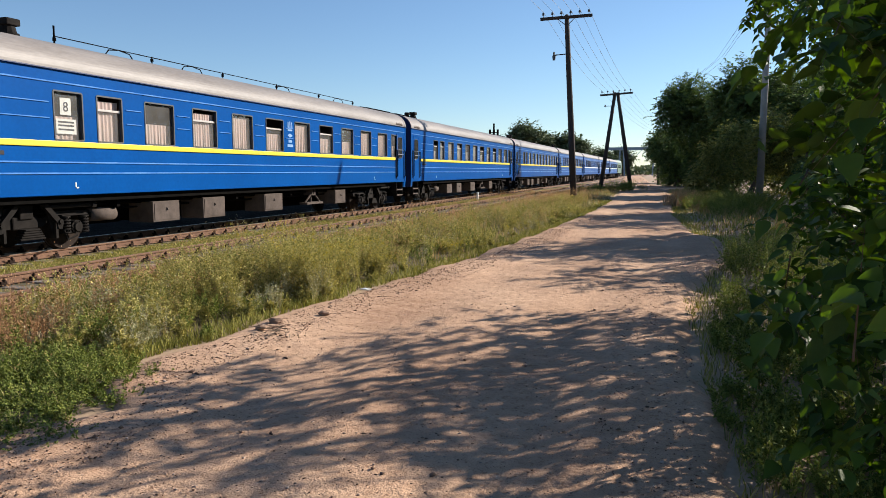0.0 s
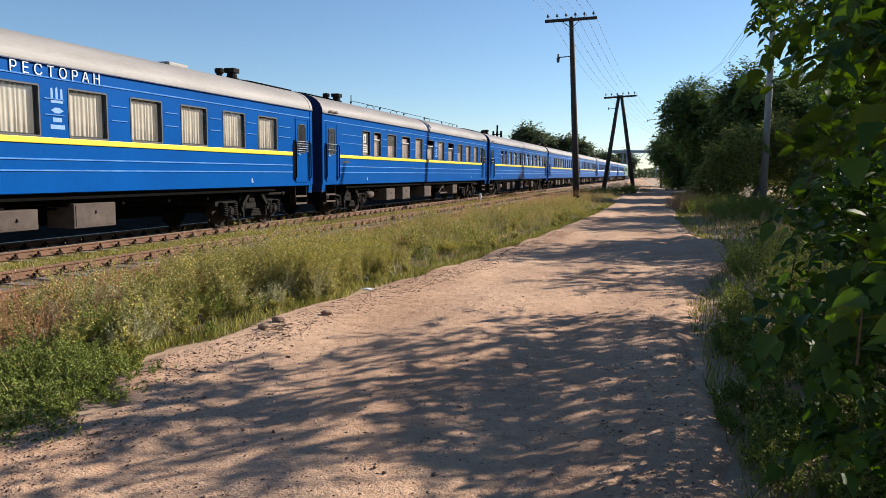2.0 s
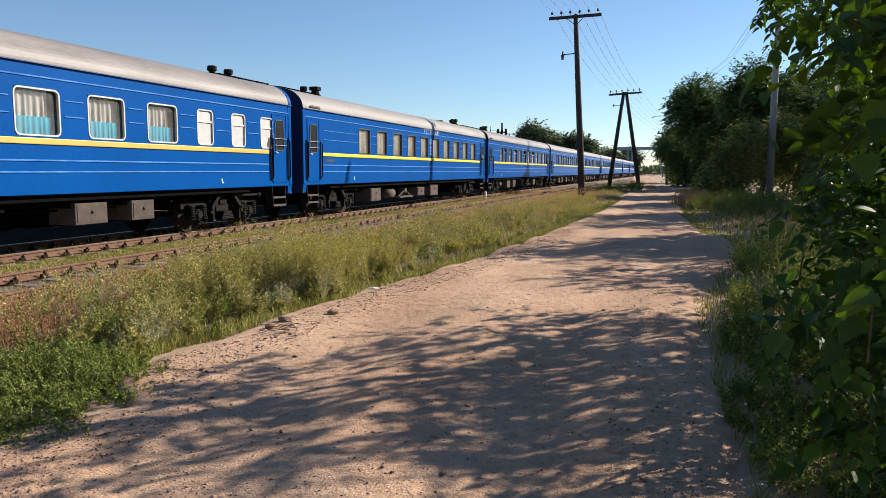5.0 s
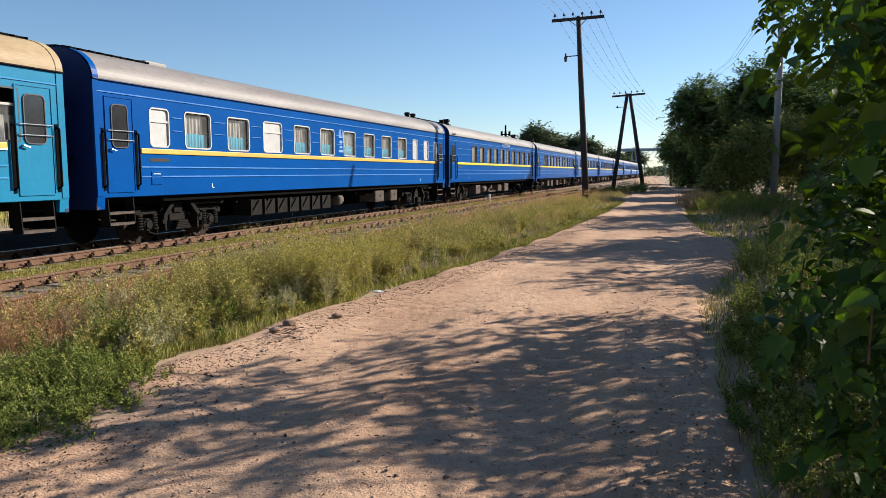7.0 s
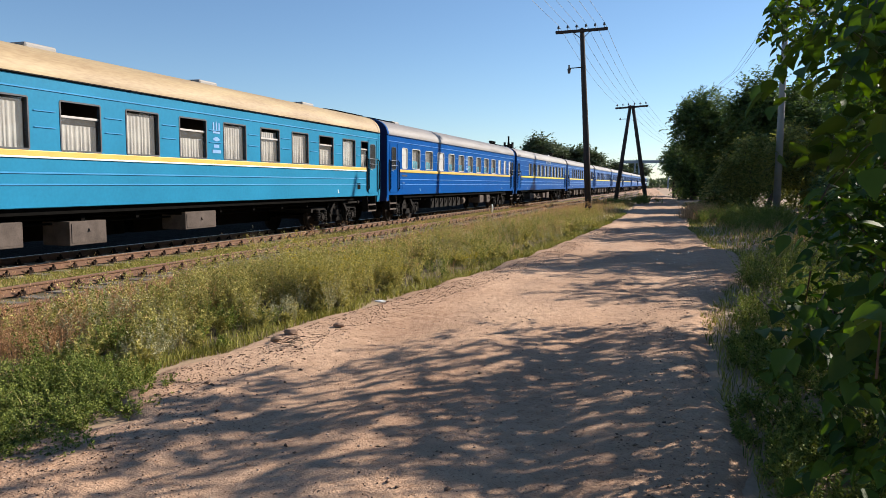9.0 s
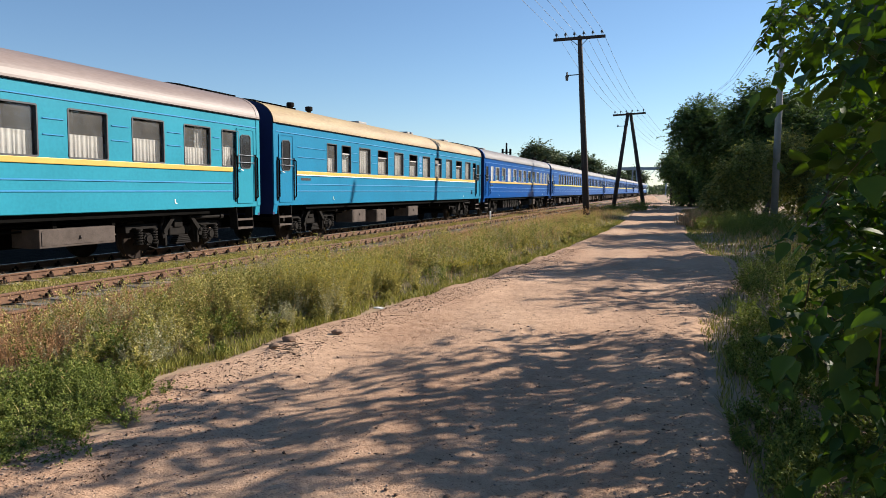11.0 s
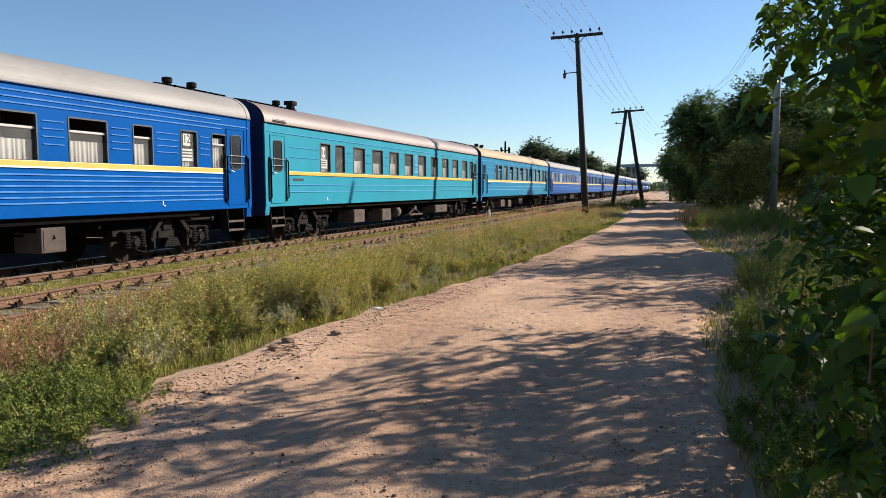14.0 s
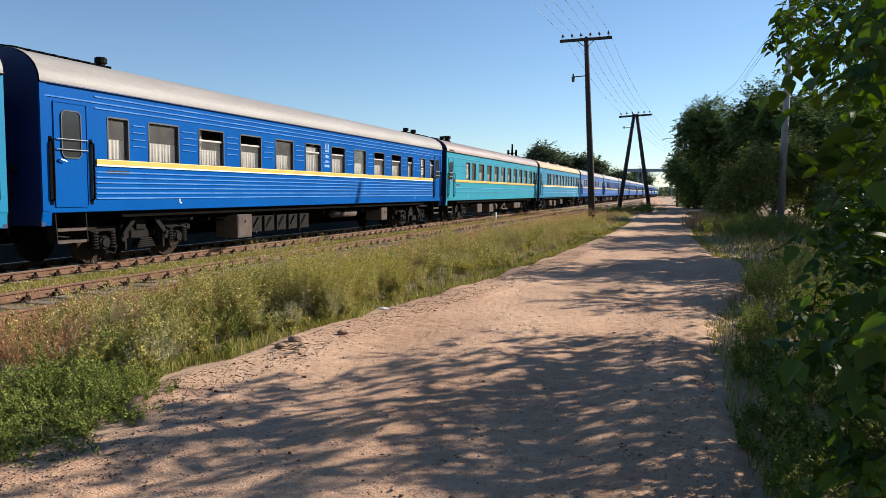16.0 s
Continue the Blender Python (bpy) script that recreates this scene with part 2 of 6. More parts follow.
def box(bm, x0, x1, y0, y1, z0, z1, bev=0.0):
    r = bmesh.ops.create_cube(bm, size=1, matrix=Matrix.LocRotScale(((x0 + x1) / 2, (y0 + y1) / 2, (z0 + z1) / 2), None, (x1 - x0, y1 - y0, z1 - z0)))
    if bev:
        edges = list({e for v in r["verts"] for e in v.link_edges})
        bmesh.ops.bevel(bm, geom=edges, offset=bev, segments=2, affect='EDGES', profile=0.5)


def tube(bm, pts, radii, seg=8, caps=True):
    """A tapered tube along points."""
    pts = [Vector(p) for p in pts]
    if not hasattr(radii, "__len__"):
        radii = [radii] * len(pts)
    rings = []
    for i, p in enumerate(pts):
        d = (pts[min(i + 1, len(pts) - 1)] - pts[max(i - 1, 0)]).normalized()
        a = d.orthogonal().normalized() if i == 0 else (a - d * a.dot(d)).normalized()
        c = d.cross(a)
        rings.append([bm.verts.new(p + (a * math.cos(2 * math.pi * k / seg) + c * math.sin(2 * math.pi * k / seg)) * radii[i]) for k in range(seg)])
    for r0, r1 in zip(rings, rings[1:]):
        for k in range(seg):
            bm.faces.new((r0[k], r0[(k + 1) % seg], r1[(k + 1) % seg], r1[k]))
    if caps:
        bm.faces.new(rings[0][::-1])
        bm.faces.new(rings[-1])


def prism(bm, profile, axis, a0, a1):
    """A closed profile pushed along an axis ('y': profile is (x, z); 'x': (y, z))."""
    def at(p, s):
        return (p[0], s, p[1]) if axis == 'y' else (s, p[0], p[1])
    v0 = [bm.verts.new(at(p, a0)) for p in profile]
    v1 = [bm.verts.new(at(p, a1)) for p in profile]
    n = len(profile)
    for i in range(n):
        bm.faces.new((v0[i], v0[(i + 1) % n], v1[(i + 1) % n], v1[i]))
    bm.faces.new(v0[::-1])
    bm.faces.new(v1)
    bmesh.ops.recalc_face_normals(bm, faces=bm.faces)


def mesh_from(name, verts, faces, mat, parent=None, smooth=False):
    me = bpy.data.meshes.new(name)
    me.from_pydata(verts, [], faces)
    me.materials.append(mat)
    if smooth:
        me.shade_smooth()
    ob = new(name, me)
    if parent:
        ob.parent = parent
    return ob


# ---- ground, road ----
LEFT_Y = [-30, 0, 3.46, 4.1, 4.5, 5.4, 6.2, 7.3, 9.0, 14, 23.4, 32.6, 47, 70, 120, 260]
LEFT_X = [-4.6, -4.3, -4.0, -3.6, -4.2, -4.45, -4.2, -4.3, -4.07, -3.55, -3.1, -2.9, -3.1, -4.0, -7.0, -14]
RIGHT_Y = [-30, 0, 4, 5, 7, 9.4, 12, 14.5, 16.7, 19, 21, 29, 54, 70, 120, 260]
RIGHT_X = [1.2, 0.6, 0.39, 0.37, 0.24, 0.23, 0.6, 1.1, 1.4, 1.2, 0.6, 0.2, 0.1, -0.4, -3.0, -9]


def road_left(y):
    return np.interp(y, LEFT_Y, LEFT_X)


def road_right(y):
    return np.interp(y, RIGHT_Y, RIGHT_X)


def fbm(x, y, s, seed=0.0):
    return noise.fractal(Vector((x * s, y * s, seed)), 1.0, 2.0, 3)


def ground_z(x, y):
    """Height of the earth: the track bed lies a little lower, the verges are soft."""
    z = np.interp(x, [-60, -16, -15, -8.0, -6.5, -4.5, 1.0, 3.0, 12], [-0.3, -0.25, -0.19, -0.19, -0.12, -0.06, -0.05, 0.02, 0.1])
    if -35 < x < 15 and -5 < y < 60:
        z += 0.02 * fbm(x, y, 0.9)
    return z


def build_ground():
    xs = np.unique(np.concatenate([[-2500, -900, -400, -200, -120, -80, -50, -35, -25], np.arange(-18, 8.1, 0.25), [9, 10.5, 13, 17, 25, 40, 80, 200, 500, 1200, 2500]]))
    ys = np.unique(np.concatenate([[-900, -300, -100, -40, -15, -6], np.arange(-3, 30, 0.25), np.arange(30, 70, 1.0), [80, 100, 130, 170, 220, 300, 450, 700, 1200, 2500, 4500]]))
    verts = [(x, y, ground_z(x, y)) for y in ys for x in xs]
    w = len(xs)
    faces = [(j * w + i, j * w + i + 1, (j + 1) * w + i + 1, (j + 1) * w + i) for j in range(len(ys) - 1) for i in range(w - 1)]
    soil = material("dry_earth_with_sparse_grass", (0.40, 0.275, 0.19), (0.24, 0.175, 0.10), rough=0.95, scale=0.7, fine=25, bump=0.6)
    tagged(mesh_from("ground", verts, faces, soil, smooth=True), "dry earth with sparse yellow-green grass beside the tracks", "ground", kind="structure")


def road_z(x, y, u):
    rut = -0.035 * (math.exp(-((u - 0.30) / 0.09) ** 2) + math.exp(-((u - 0.72) / 0.09) ** 2))
    edge = -0.10 * (max(0.0, 0.06 - u) / 0.06 + max(0.0, u - 0.94) / 0.06)
    z = 0.012 + rut + edge + 0.022 * fbm(x, y, 0.8, 3.0)
    if y < 26:
        z += 0.008 * fbm(x, y, 5.0, 7.0)
        side = max(0.0, 1 - min(u, 1 - u) / 0.22)
        z += 0.012 * side * fbm(x, y, 3.0, 9.0)
    return z


def build_road():
    ys = np.concatenate([np.arange(-28, 2, 2.0), np.arange(2, 14, 0.07), np.arange(14, 30, 0.2), np.arange(30, 80, 1.0), np.arange(80, 260, 8)])
    us = np.linspace(0, 1, 61)
    verts, faces = [], []
    for y in ys:
        wob = 0.16 * fbm(0.0, y, 0.7, 2.0) + 0.06 * fbm(3.0, y, 3.1, 4.0)
        wob2 = 0.14 * fbm(9.0, y, 0.7, 2.0) + 0.06 * fbm(7.0, y, 3.1, 4.0)
        l, r = road_left(y) - 0.18 + wob, road_right(y) + 0.18 + wob2
        for u in us:
            x = l + (r - l) * u
            verts.append((x, y, road_z(x, y, u)))
    w = len(us)
    faces = [(j * w + i, j * w + i + 1, (j + 1) * w + i + 1, (j + 1) * w + i) for j in range(len(ys) - 1) for i in range(w - 1)]
    m = bpy.data.materials.new("packed_reddish_dirt")
    m.use_nodes = True
    n, l = m.node_tree.nodes, m.node_tree.links
    b = n["Principled BSDF"]
    tc = n.new("ShaderNodeTexCoord")

    def tex(scale, detail, stretch=(1, 1, 1)):
        mp = n.new("ShaderNodeMapping")
        mp.inputs["Scale"].default_value = stretch
        l.new(tc.outputs["Object"], mp.inputs["Vector"])
        t = n.new("ShaderNodeTexNoise")
        t.inputs["Scale"].default_value, t.inputs["Detail"].default_value = scale, detail
        l.new(mp.outputs[0], t.inputs["Vector"])
        return t.outputs["Fac"]

    def ramp(src, p0, c0, p1, c1):
        r = n.new("ShaderNodeValToRGB")
        r.color_ramp.elements[0].position, r.color_ramp.elements[1].position = p0, p1
        r.color_ramp.elements[0].color, r.color_ramp.elements[1].color = (*c0, 1), (*c1, 1)
        l.new(src, r.inputs[0])
        return r.outputs[0]

    def mul(a, c, f):
        x = n.new("ShaderNodeMix")
        x.data_type, x.blend_type = 'RGBA', 'MULTIPLY'
        x.inputs["Factor"].default_value = f
        l.new(a, x.inputs["A"])
        l.new(c, x.inputs["B"])
        return x.outputs["Result"]

    c = ramp(tex(0.6, 5, (1, 0.45, 1)), 0.32, (0.40, 0.245, 0.155), 0.68, (0.58, 0.39, 0.26))
    c = mul(c, ramp(tex(9, 8), 0.30, (0.66, 0.61, 0.58), 0.60, (1, 1, 1)), 0.55)
    grit = tex(70, 3)
    c = mul(c, ramp(tex(190, 2), 0.36, (0.60, 0.55, 0.52), 0.50, (1, 1, 1)), 0.45)
    c = mul(c, ramp(grit, 0.30, (0.40, 0.34, 0.31), 0.42, (1, 1, 1)), 0.6)
    c = mul(c, ramp(tex(26, 6), 0.32, (0.46, 0.39, 0.36), 0.43, (1, 1, 1)), 0.6)
    l.new(c, b.inputs["Base Color"])
    b.inputs["Roughness"].default_value, b.inputs["Specular IOR Level"].default_value = 0.95, 0.15
    add = n.new("ShaderNodeMath")
    add.operation = 'MULTIPLY_ADD'
    l.new(grit, add.inputs[0])
    add.inputs[1].default_value = 0.5
    l.new(tex(12, 8), add.inputs[2])
    bp = n.new("ShaderNodeBump")
    bp.inputs["Strength"].default_value, bp.inputs["Distance"].default_value = 0.7, 0.028
    l.new(add.outputs[0], bp.inputs["Height"])
    l.new(bp.outputs[0], b.inputs["Normal"])
    tagged(mesh_from("road", verts, faces, m, smooth=True), "packed reddish dirt track with shallow ruts", "dirt road", kind="structure")


build_ground()
build_road()

# ---- railway tracks ----
TRAIN_X = -13.195
TRACKS = {"railway_track": (-13.195, "main railway track with rusty rails under the train"), "siding_track": (-9.35, "disused siding with rusty rails sunk in grass")}


def rail_profile(x):
    half = [(0.0, 0.0), (0.033, 0.0), (0.037, -0.012), (0.034, -0.035), (0.010, -0.05), (0.009, -0.12), (0.066, -0.142), (0.066, -0.152)]
    return [(x + a, z) for a, z in half] + [(x - a, z) for a, z in half[:0:-1]]


def build_tracks():
    for name, (xc, label) in TRACKS.items():
        root = thing(name, label, "railway track", (xc, 0, 0), kind="structure")
        for side in (-0.78, 0.78):
            bm = bmesh.new()
            prism(bm, rail_profile(side), 'y', -40, 420)
            rail = part("rail", bm, M["rust"], root)
            if name == "railway_track":
                bm = bmesh.new()
                box(bm, side - 0.028, side + 0.028, -40, 420, 0.0, 0.003)
                part("running_surface", bm, M["steel"], rail, "polished rail head")

        def tie(bm):
            box(bm, -1.3, 1.3, -0.12, 0.12, -0.30, -0.155, 0.02)

        def chair(bm):
            box(bm, -0.17, 0.17, -0.085, 0.085, -0.155, -0.135)
            for s in (-1, 1):
                box(bm, s * 0.095 - 0.03, s * 0.095 + 0.03, -0.055, 0.055, -0.135, -0.085)
                tube(bm, [(s * 0.115, 0, -0.1), (s * 0.115, 0, -0.03)], 0.018, 6)
                tube(bm, [(s * 0.115, 0, -0.075), (s * 0.115, 0, -0.052)], 0.032, 6)
        y, k = -4.0, 0
        while y < 150:
            t = piece("sleeper", "sleeper", tie, M["tie"], root, (0, y + 0.02 * math.sin(k * 7.1), -0.004 * (k % 3)))
            if y < 75:
                for side in (-0.78, 0.78):
                    piece("rail_chair", "rail_chair", chair, M["dark_rust"], t, (side, 0, 0))
            y, k = y + 0.56, k + 1


build_tracks()


def build_track_bed():
    xs, ys = np.arange(-22.0, -11.69, 0.16), np.concatenate([np.arange(2, 34, 0.16), np.arange(34, 90, 0.8), np.arange(90, 420, 8)])
    verts = []
    for y in ys:
        for x in xs:
            e = min(x + 22.0, -11.7 - x)
            verts.append((x, y, -0.255 + min(0.055, 0.09 * e) + 0.018 * noise.noise(Vector((x * 9, y * 9, 1.0))) + 0.02 * noise.noise(Vector((x * 2, y * 2, 4.0)))))
    w = len(xs)
    faces = [(j * w + i, j * w + i + 1, (j + 1) * w + i + 1, (j + 1) * w + i) for j in range(len(ys) - 1) for i in range(w - 1)]
    tagged(mesh_from("track_bed", verts, faces, M["ballast"]), "ballast sheet painted near black for the shade under and behind the train", "ballast", kind="structure")


build_track_bed()


def build_siding_bed():
    xs, ys = np.arange(-11.75, -7.6, 0.15), np.concatenate([np.arange(2, 34, 0.2), np.arange(34, 90, 0.8), np.arange(90, 300, 8)])
    verts = []
    for y in ys:
        for x in xs:
            e = min(x + 11.75, -7.6 - x)
            verts.append((x, y, -0.25 + min(0.07, 0.12 * e) + 0.012 * noise.noise(Vector((x * 7, y * 7, 1.0))) + 0.02 * noise.noise(Vector((x * 2, y * 2, 4.0)))))
    w = len(xs)
    faces = [(j * w + i, j * w + i + 1, (j + 1) * w + i + 1, (j + 1) * w + i) for j in range(len(ys) - 1) for i in range(w - 1)]
    tagged(mesh_from("siding_bed", verts, faces, M["bed"]), "brown earth and gravel round the siding", "soil", kind="structure")


build_siding_bed()


def build_verge_soil():
    ys = np.concatenate([np.arange(1.5, 30, 0.2), np.arange(30, 80, 1.0)])
    us = np.linspace(0, 1, 26)
    verts = []
    for y in ys:
        l, r = -7.7, road_left(y) - 0.22 + 0.14 * fbm(1.0, y, 1.3, 6.0)
        for u in us:
            x = l + (r - l) * u
            verts.append((x, y, ground_z(x, y) + 0.018 * min(1.0, 6 * (1 - u)) - 0.004 + 0.02 * fbm(x, y, 2.5, 8.0) * min(1.0, 4 * (1 - u))))
    w = len(us)
    faces = [(j * w + i, j * w + i + 1, (j + 1) * w + i + 1, (j + 1) * w + i) for j in range(len(ys) - 1) for i in range(w - 1)]
    tagged(mesh_from("verge_soil", verts, faces, M["shaded_soil"]), "soil sheet under the verge grass, painted dark as if shaded", "soil", kind="structure")


build_verge_soil()

# ---- the train ----
PITCH = 24.5
BODY0, BODY1 = -0.38, -(PITCH - 0.38)
SIDE, Z0, EAVE = 1.55, 1.17, 3.66
ROOF = [(1.57 * math.cos(radians(a)) ** 0.6 if a < 90 else 0.0, 3.66 + 0.695 * math.sin(radians(a))) for a in range(0, 91, 5)]


def train_at(t):
    """Distance of the first joint along the track, from the eye."""
    return 32.32 + 7.4244 * t + 0.0228 * t * t + 0.0001 * t ** 3


def rounded(w, h, r, n=3):
    """A rounded rectangle about the middle, as (y, z)."""
    out = []
    for cx, cz, a0 in ((w / 2 - r, h / 2 - r, 0), (-w / 2 + r, h / 2 - r, 90), (-w / 2 + r, -h / 2 + r, 180), (w / 2 - r, -h / 2 + r, 270)):
        for k in range(n + 1):
            a = radians(a0 + 90 * k / n)
            out.append((cx + r * math.cos(a), cz + r * math.sin(a)))
    return out


def ring(bm, w, h, r, t, x0, x1, n=3):
    """A frame with rounded corners: outer w x h, width t, from x0 to x1."""
    o, i = rounded(w, h, r, n), rounded(w - 2 * t, h - 2 * t, max(r - t, 0.005), n)
    vs = [[bm.verts.new((x, *p)) for p in q] for x, q in ((x0, o), (x1, o), (x1, i), (x0, i))]
    c = len(o)
    for a, b in ((0, 1), (1, 2), (2, 3), (3, 0)):
        for k in range(c):
            bm.faces.new((vs[a][k], vs[a][(k + 1) % c], vs[b][(k + 1) % c], vs[b][k]))
    bmesh.ops.recalc_face_normals(bm, faces=bm.faces)


def slab(bm, outline, x0, x1):
    v0, v1 = [bm.verts.new((x0, *p)) for p in outline], [bm.verts.new((x1, *p)) for p in outline]
    c = len(outline)
    for k in range(c):
        bm.faces.new((v0[k], v0[(k + 1) % c], v1[(k + 1) % c], v1[k]))
    bm.faces.new(v0)
    bm.faces.new(v1)
    bmesh.ops.recalc_face_normals(bm, faces=bm.faces)


def drape(bm, w, z0, z1, waves, depth, x):
    """A hanging curtain in folds."""
    n = waves * 6
    rows = [[bm.verts.new((x + depth * math.sin(2 * math.pi * waves * i / n + 0.7 * math.sin(i * 0.37)) * (0.5 + 0.5 * f), -w / 2 + w * i / n + 0.012 * math.sin(i * 1.7) * f, z1 + (z0 - z1) * f)) for i in range(n + 1)] for f in (0, 0.5, 1)]
    for a, b in zip(rows, rows[1:]):
        for i in range(n):
            bm.faces.new((a[i], a[i + 1], b[i + 1], b[i]))


def wall_with_holes(bm, ys, holes, x_out, z_lo, z_hi, reveal=0.07):
    """A side wall cut open at the windows, with reveals."""
    yb = sorted({*ys, *[a for h in holes for a in h[:2]]})
    zb = sorted({z_lo, z_hi, *[z for h in holes for z in h[2:]]})
    for a, b in zip(yb, yb[1:]):
        for c, d in zip(zb, zb[1:]):
            if any(h[0] <= a and b <= h[1] and h[2] <= c and d <= h[3] for h in holes):
                continue
            bm.faces.new([bm.verts.new((x_out, y, z)) for y, z in ((a, c), (b, c), (b, d), (a, d))])
    bmesh.ops.remove_doubles(bm, verts=bm.verts, dist=1e-4)
    for y0, y1, z0, z1 in holes:
        q = [(y0, z0), (y1, z0), (y1, z1), (y0, z1)]
        for k in range(4):
            p, s = q[k], q[(k + 1) % 4]
            bm.faces.new([bm.verts.new(v) for v in ((x_out, *p), (x_out - reveal, *p), (x_out - reveal, *s), (x_out, *s))])


def build_bogie(car, y):
    """Frame, springs, axle boxes and two wheelsets."""
    def frame_mesh(bm):
        for s in (-1, 1):
            prism(bm, [(-1.78, 0.70), (-1.78, 0.80), (-0.75, 0.83), (-0.42, 0.70), (0.42, 0.70), (0.75, 0.83), (1.78, 0.80), (1.78, 0.70), (0.68, 0.70), (0.44, 0.52), (-0.44, 0.52), (-0.68, 0.70)], 'x', s * 0.98, s * 1.06)
            box(bm, s * 1.05 - 0.09, s * 1.05 + 0.09, -0.16, 0.16, 0.70, 0.98, 0.02)
            for e in (-1, 1):
                prism(bm, [(e * 0.26, 0.98), (e * 0.38, 1.00), (e * 0.78, 0.60), (e * 0.74, 0.46), (e * 0.64, 0.48), (e * 0.62, 0.60)], 'x', s * 1.20, s * 1.27)
                prism(bm, [(e * 0.44, 0.92), (e * 0.54, 0.94), (e * 0.66, 0.34), (e * 0.58, 0.32)], 'x', s * 1.12, s * 1.17)
                box(bm, s * 1.1 - 0.07, s * 1.1 + 0.07, e * 1.2 - 0.36, e * 1.2 + 0.36, 0.715, 0.745, 0.008)
                tube(bm, [(s * 1.22, e * 0.70, 0.62), (s * 1.30, e * 0.70, 0.62)], 0.05, 8)
        box(bm, -1.1, 1.1, -0.3, 0.3, 0.5, 0.75, 0.03)
        for e in (-1.75, 1.75):
            box(bm, -1.1, 1.1, e - 0.06, e + 0.06, 0.64, 0.76)
        tube(bm, [(1.22, 0.3, 0.93), (1.22, 1.65, 0.93)], 0.045, 8)
        tube(bm, [(1.22, 1.58, 0.93), (1.22, 1.70, 0.93)], 0.075, 8)
        for e in (-1, 1):
            tube(bm, [(1.12, e * 0.55, 0.98), (1.12, e * 0.72, 0.52)], 0.04, 6)
            tube(bm, [(1.2, e * 1.2, 0.3), (1.2, e * 0.92, 0.22), (1.2, e * 0.85, 0.42)], 0.02, 5)
            box(bm, 0.95, 1.25, e * 0.62 - 0.03, e * 0.62 + 0.03, 0.28, 0.62)
    b = piece("bogie", "bogie", frame_mesh, M["frame"], car, (0, y, 0), "grimy grey steel bogie frame")

    def coil(bm):
        pts = [(0.088 * math.cos(a), 0.088 * math.sin(a), 0.30 * a / (2 * math.pi * 5)) for a in np.linspace(0, 2 * math.pi * 5, 51)]
        tube(bm, pts, 0.022, 5)
        tube(bm, [(0, 0, -0.03), (0, 0, 0.0)], 0.105, 10)
        tube(bm, [(0, 0, 0.30), (0, 0, 0.33)], 0.105, 10)
        tube(bm, [(0, 0, 0), (0, 0, 0.32)], 0.045, 8)

    def axle_box(bm):
        tube(bm, [(0.0, 0, 0), (0.16, 0, 0)], 0.15, 14)
        tube(bm, [(0.16, 0, 0), (0.20, 0, 0)], [0.11, 0.095], 14)
        box(bm, 0.0, 0.12, -0.34, 0.34, -0.14, -0.07, 0.01)
        for k in range(6):
            a = k * math.pi / 3
            tube(bm, [(0.16, 0.125 * math.cos(a), 0.125 * math.sin(a)), (0.18, 0.125 * math.cos(a), 0.125 * math.sin(a))], 0.015, 5)

    def leaf_spring(bm):
        for k in range(5):
            box(bm, -0.1, 0.1, -0.3 + 0.03 * k, 0.3 - 0.03 * k, 0.30 + 0.045 * k, 0.335 + 0.045 * k, 0.008)
    piece("bolster_spring", "bolster_spring", leaf_spring, M["frame"], b, (1.18, 0, 0))
    for e in (-1.2, 1.2):
        for d in (-0.25, 0.25):
            piece("coil_spring", "coil_spring", coil, M["frame"], b, (1.14, e + d, 0.38), smooth=True)
        piece("axle_box", "axle_box", axle_box, M["frame"], b, (1.05, e, 0.475))

        def wheelset(bm):
            tube(bm, [(-1.0, 0, 0), (1.0, 0, 0)], 0.085, 10)
            for s in (-1, 1):
                tube(bm, [(s * 0.715, 0, 0), (s * 0.745, 0, 0), (s * 0.75, 0, 0), (s * 0.85, 0, 0)], [0.505, 0.505, 0.478, 0.472], 28)
                for k in range(6):
                    a = k * math.pi / 3
                    tube(bm, [(s * 0.85, 0.2 * math.cos(a), 0.2 * math.sin(a)), (s * 0.856, 0.2 * math.cos(a), 0.2 * math.sin(a))], 0.04, 6)
        w = piece("wheelset", "wheelset", wheelset, M["wheel"], b, (0, e, 0.475), "dark brown steel wheelset")
        WHEELS.append(w)


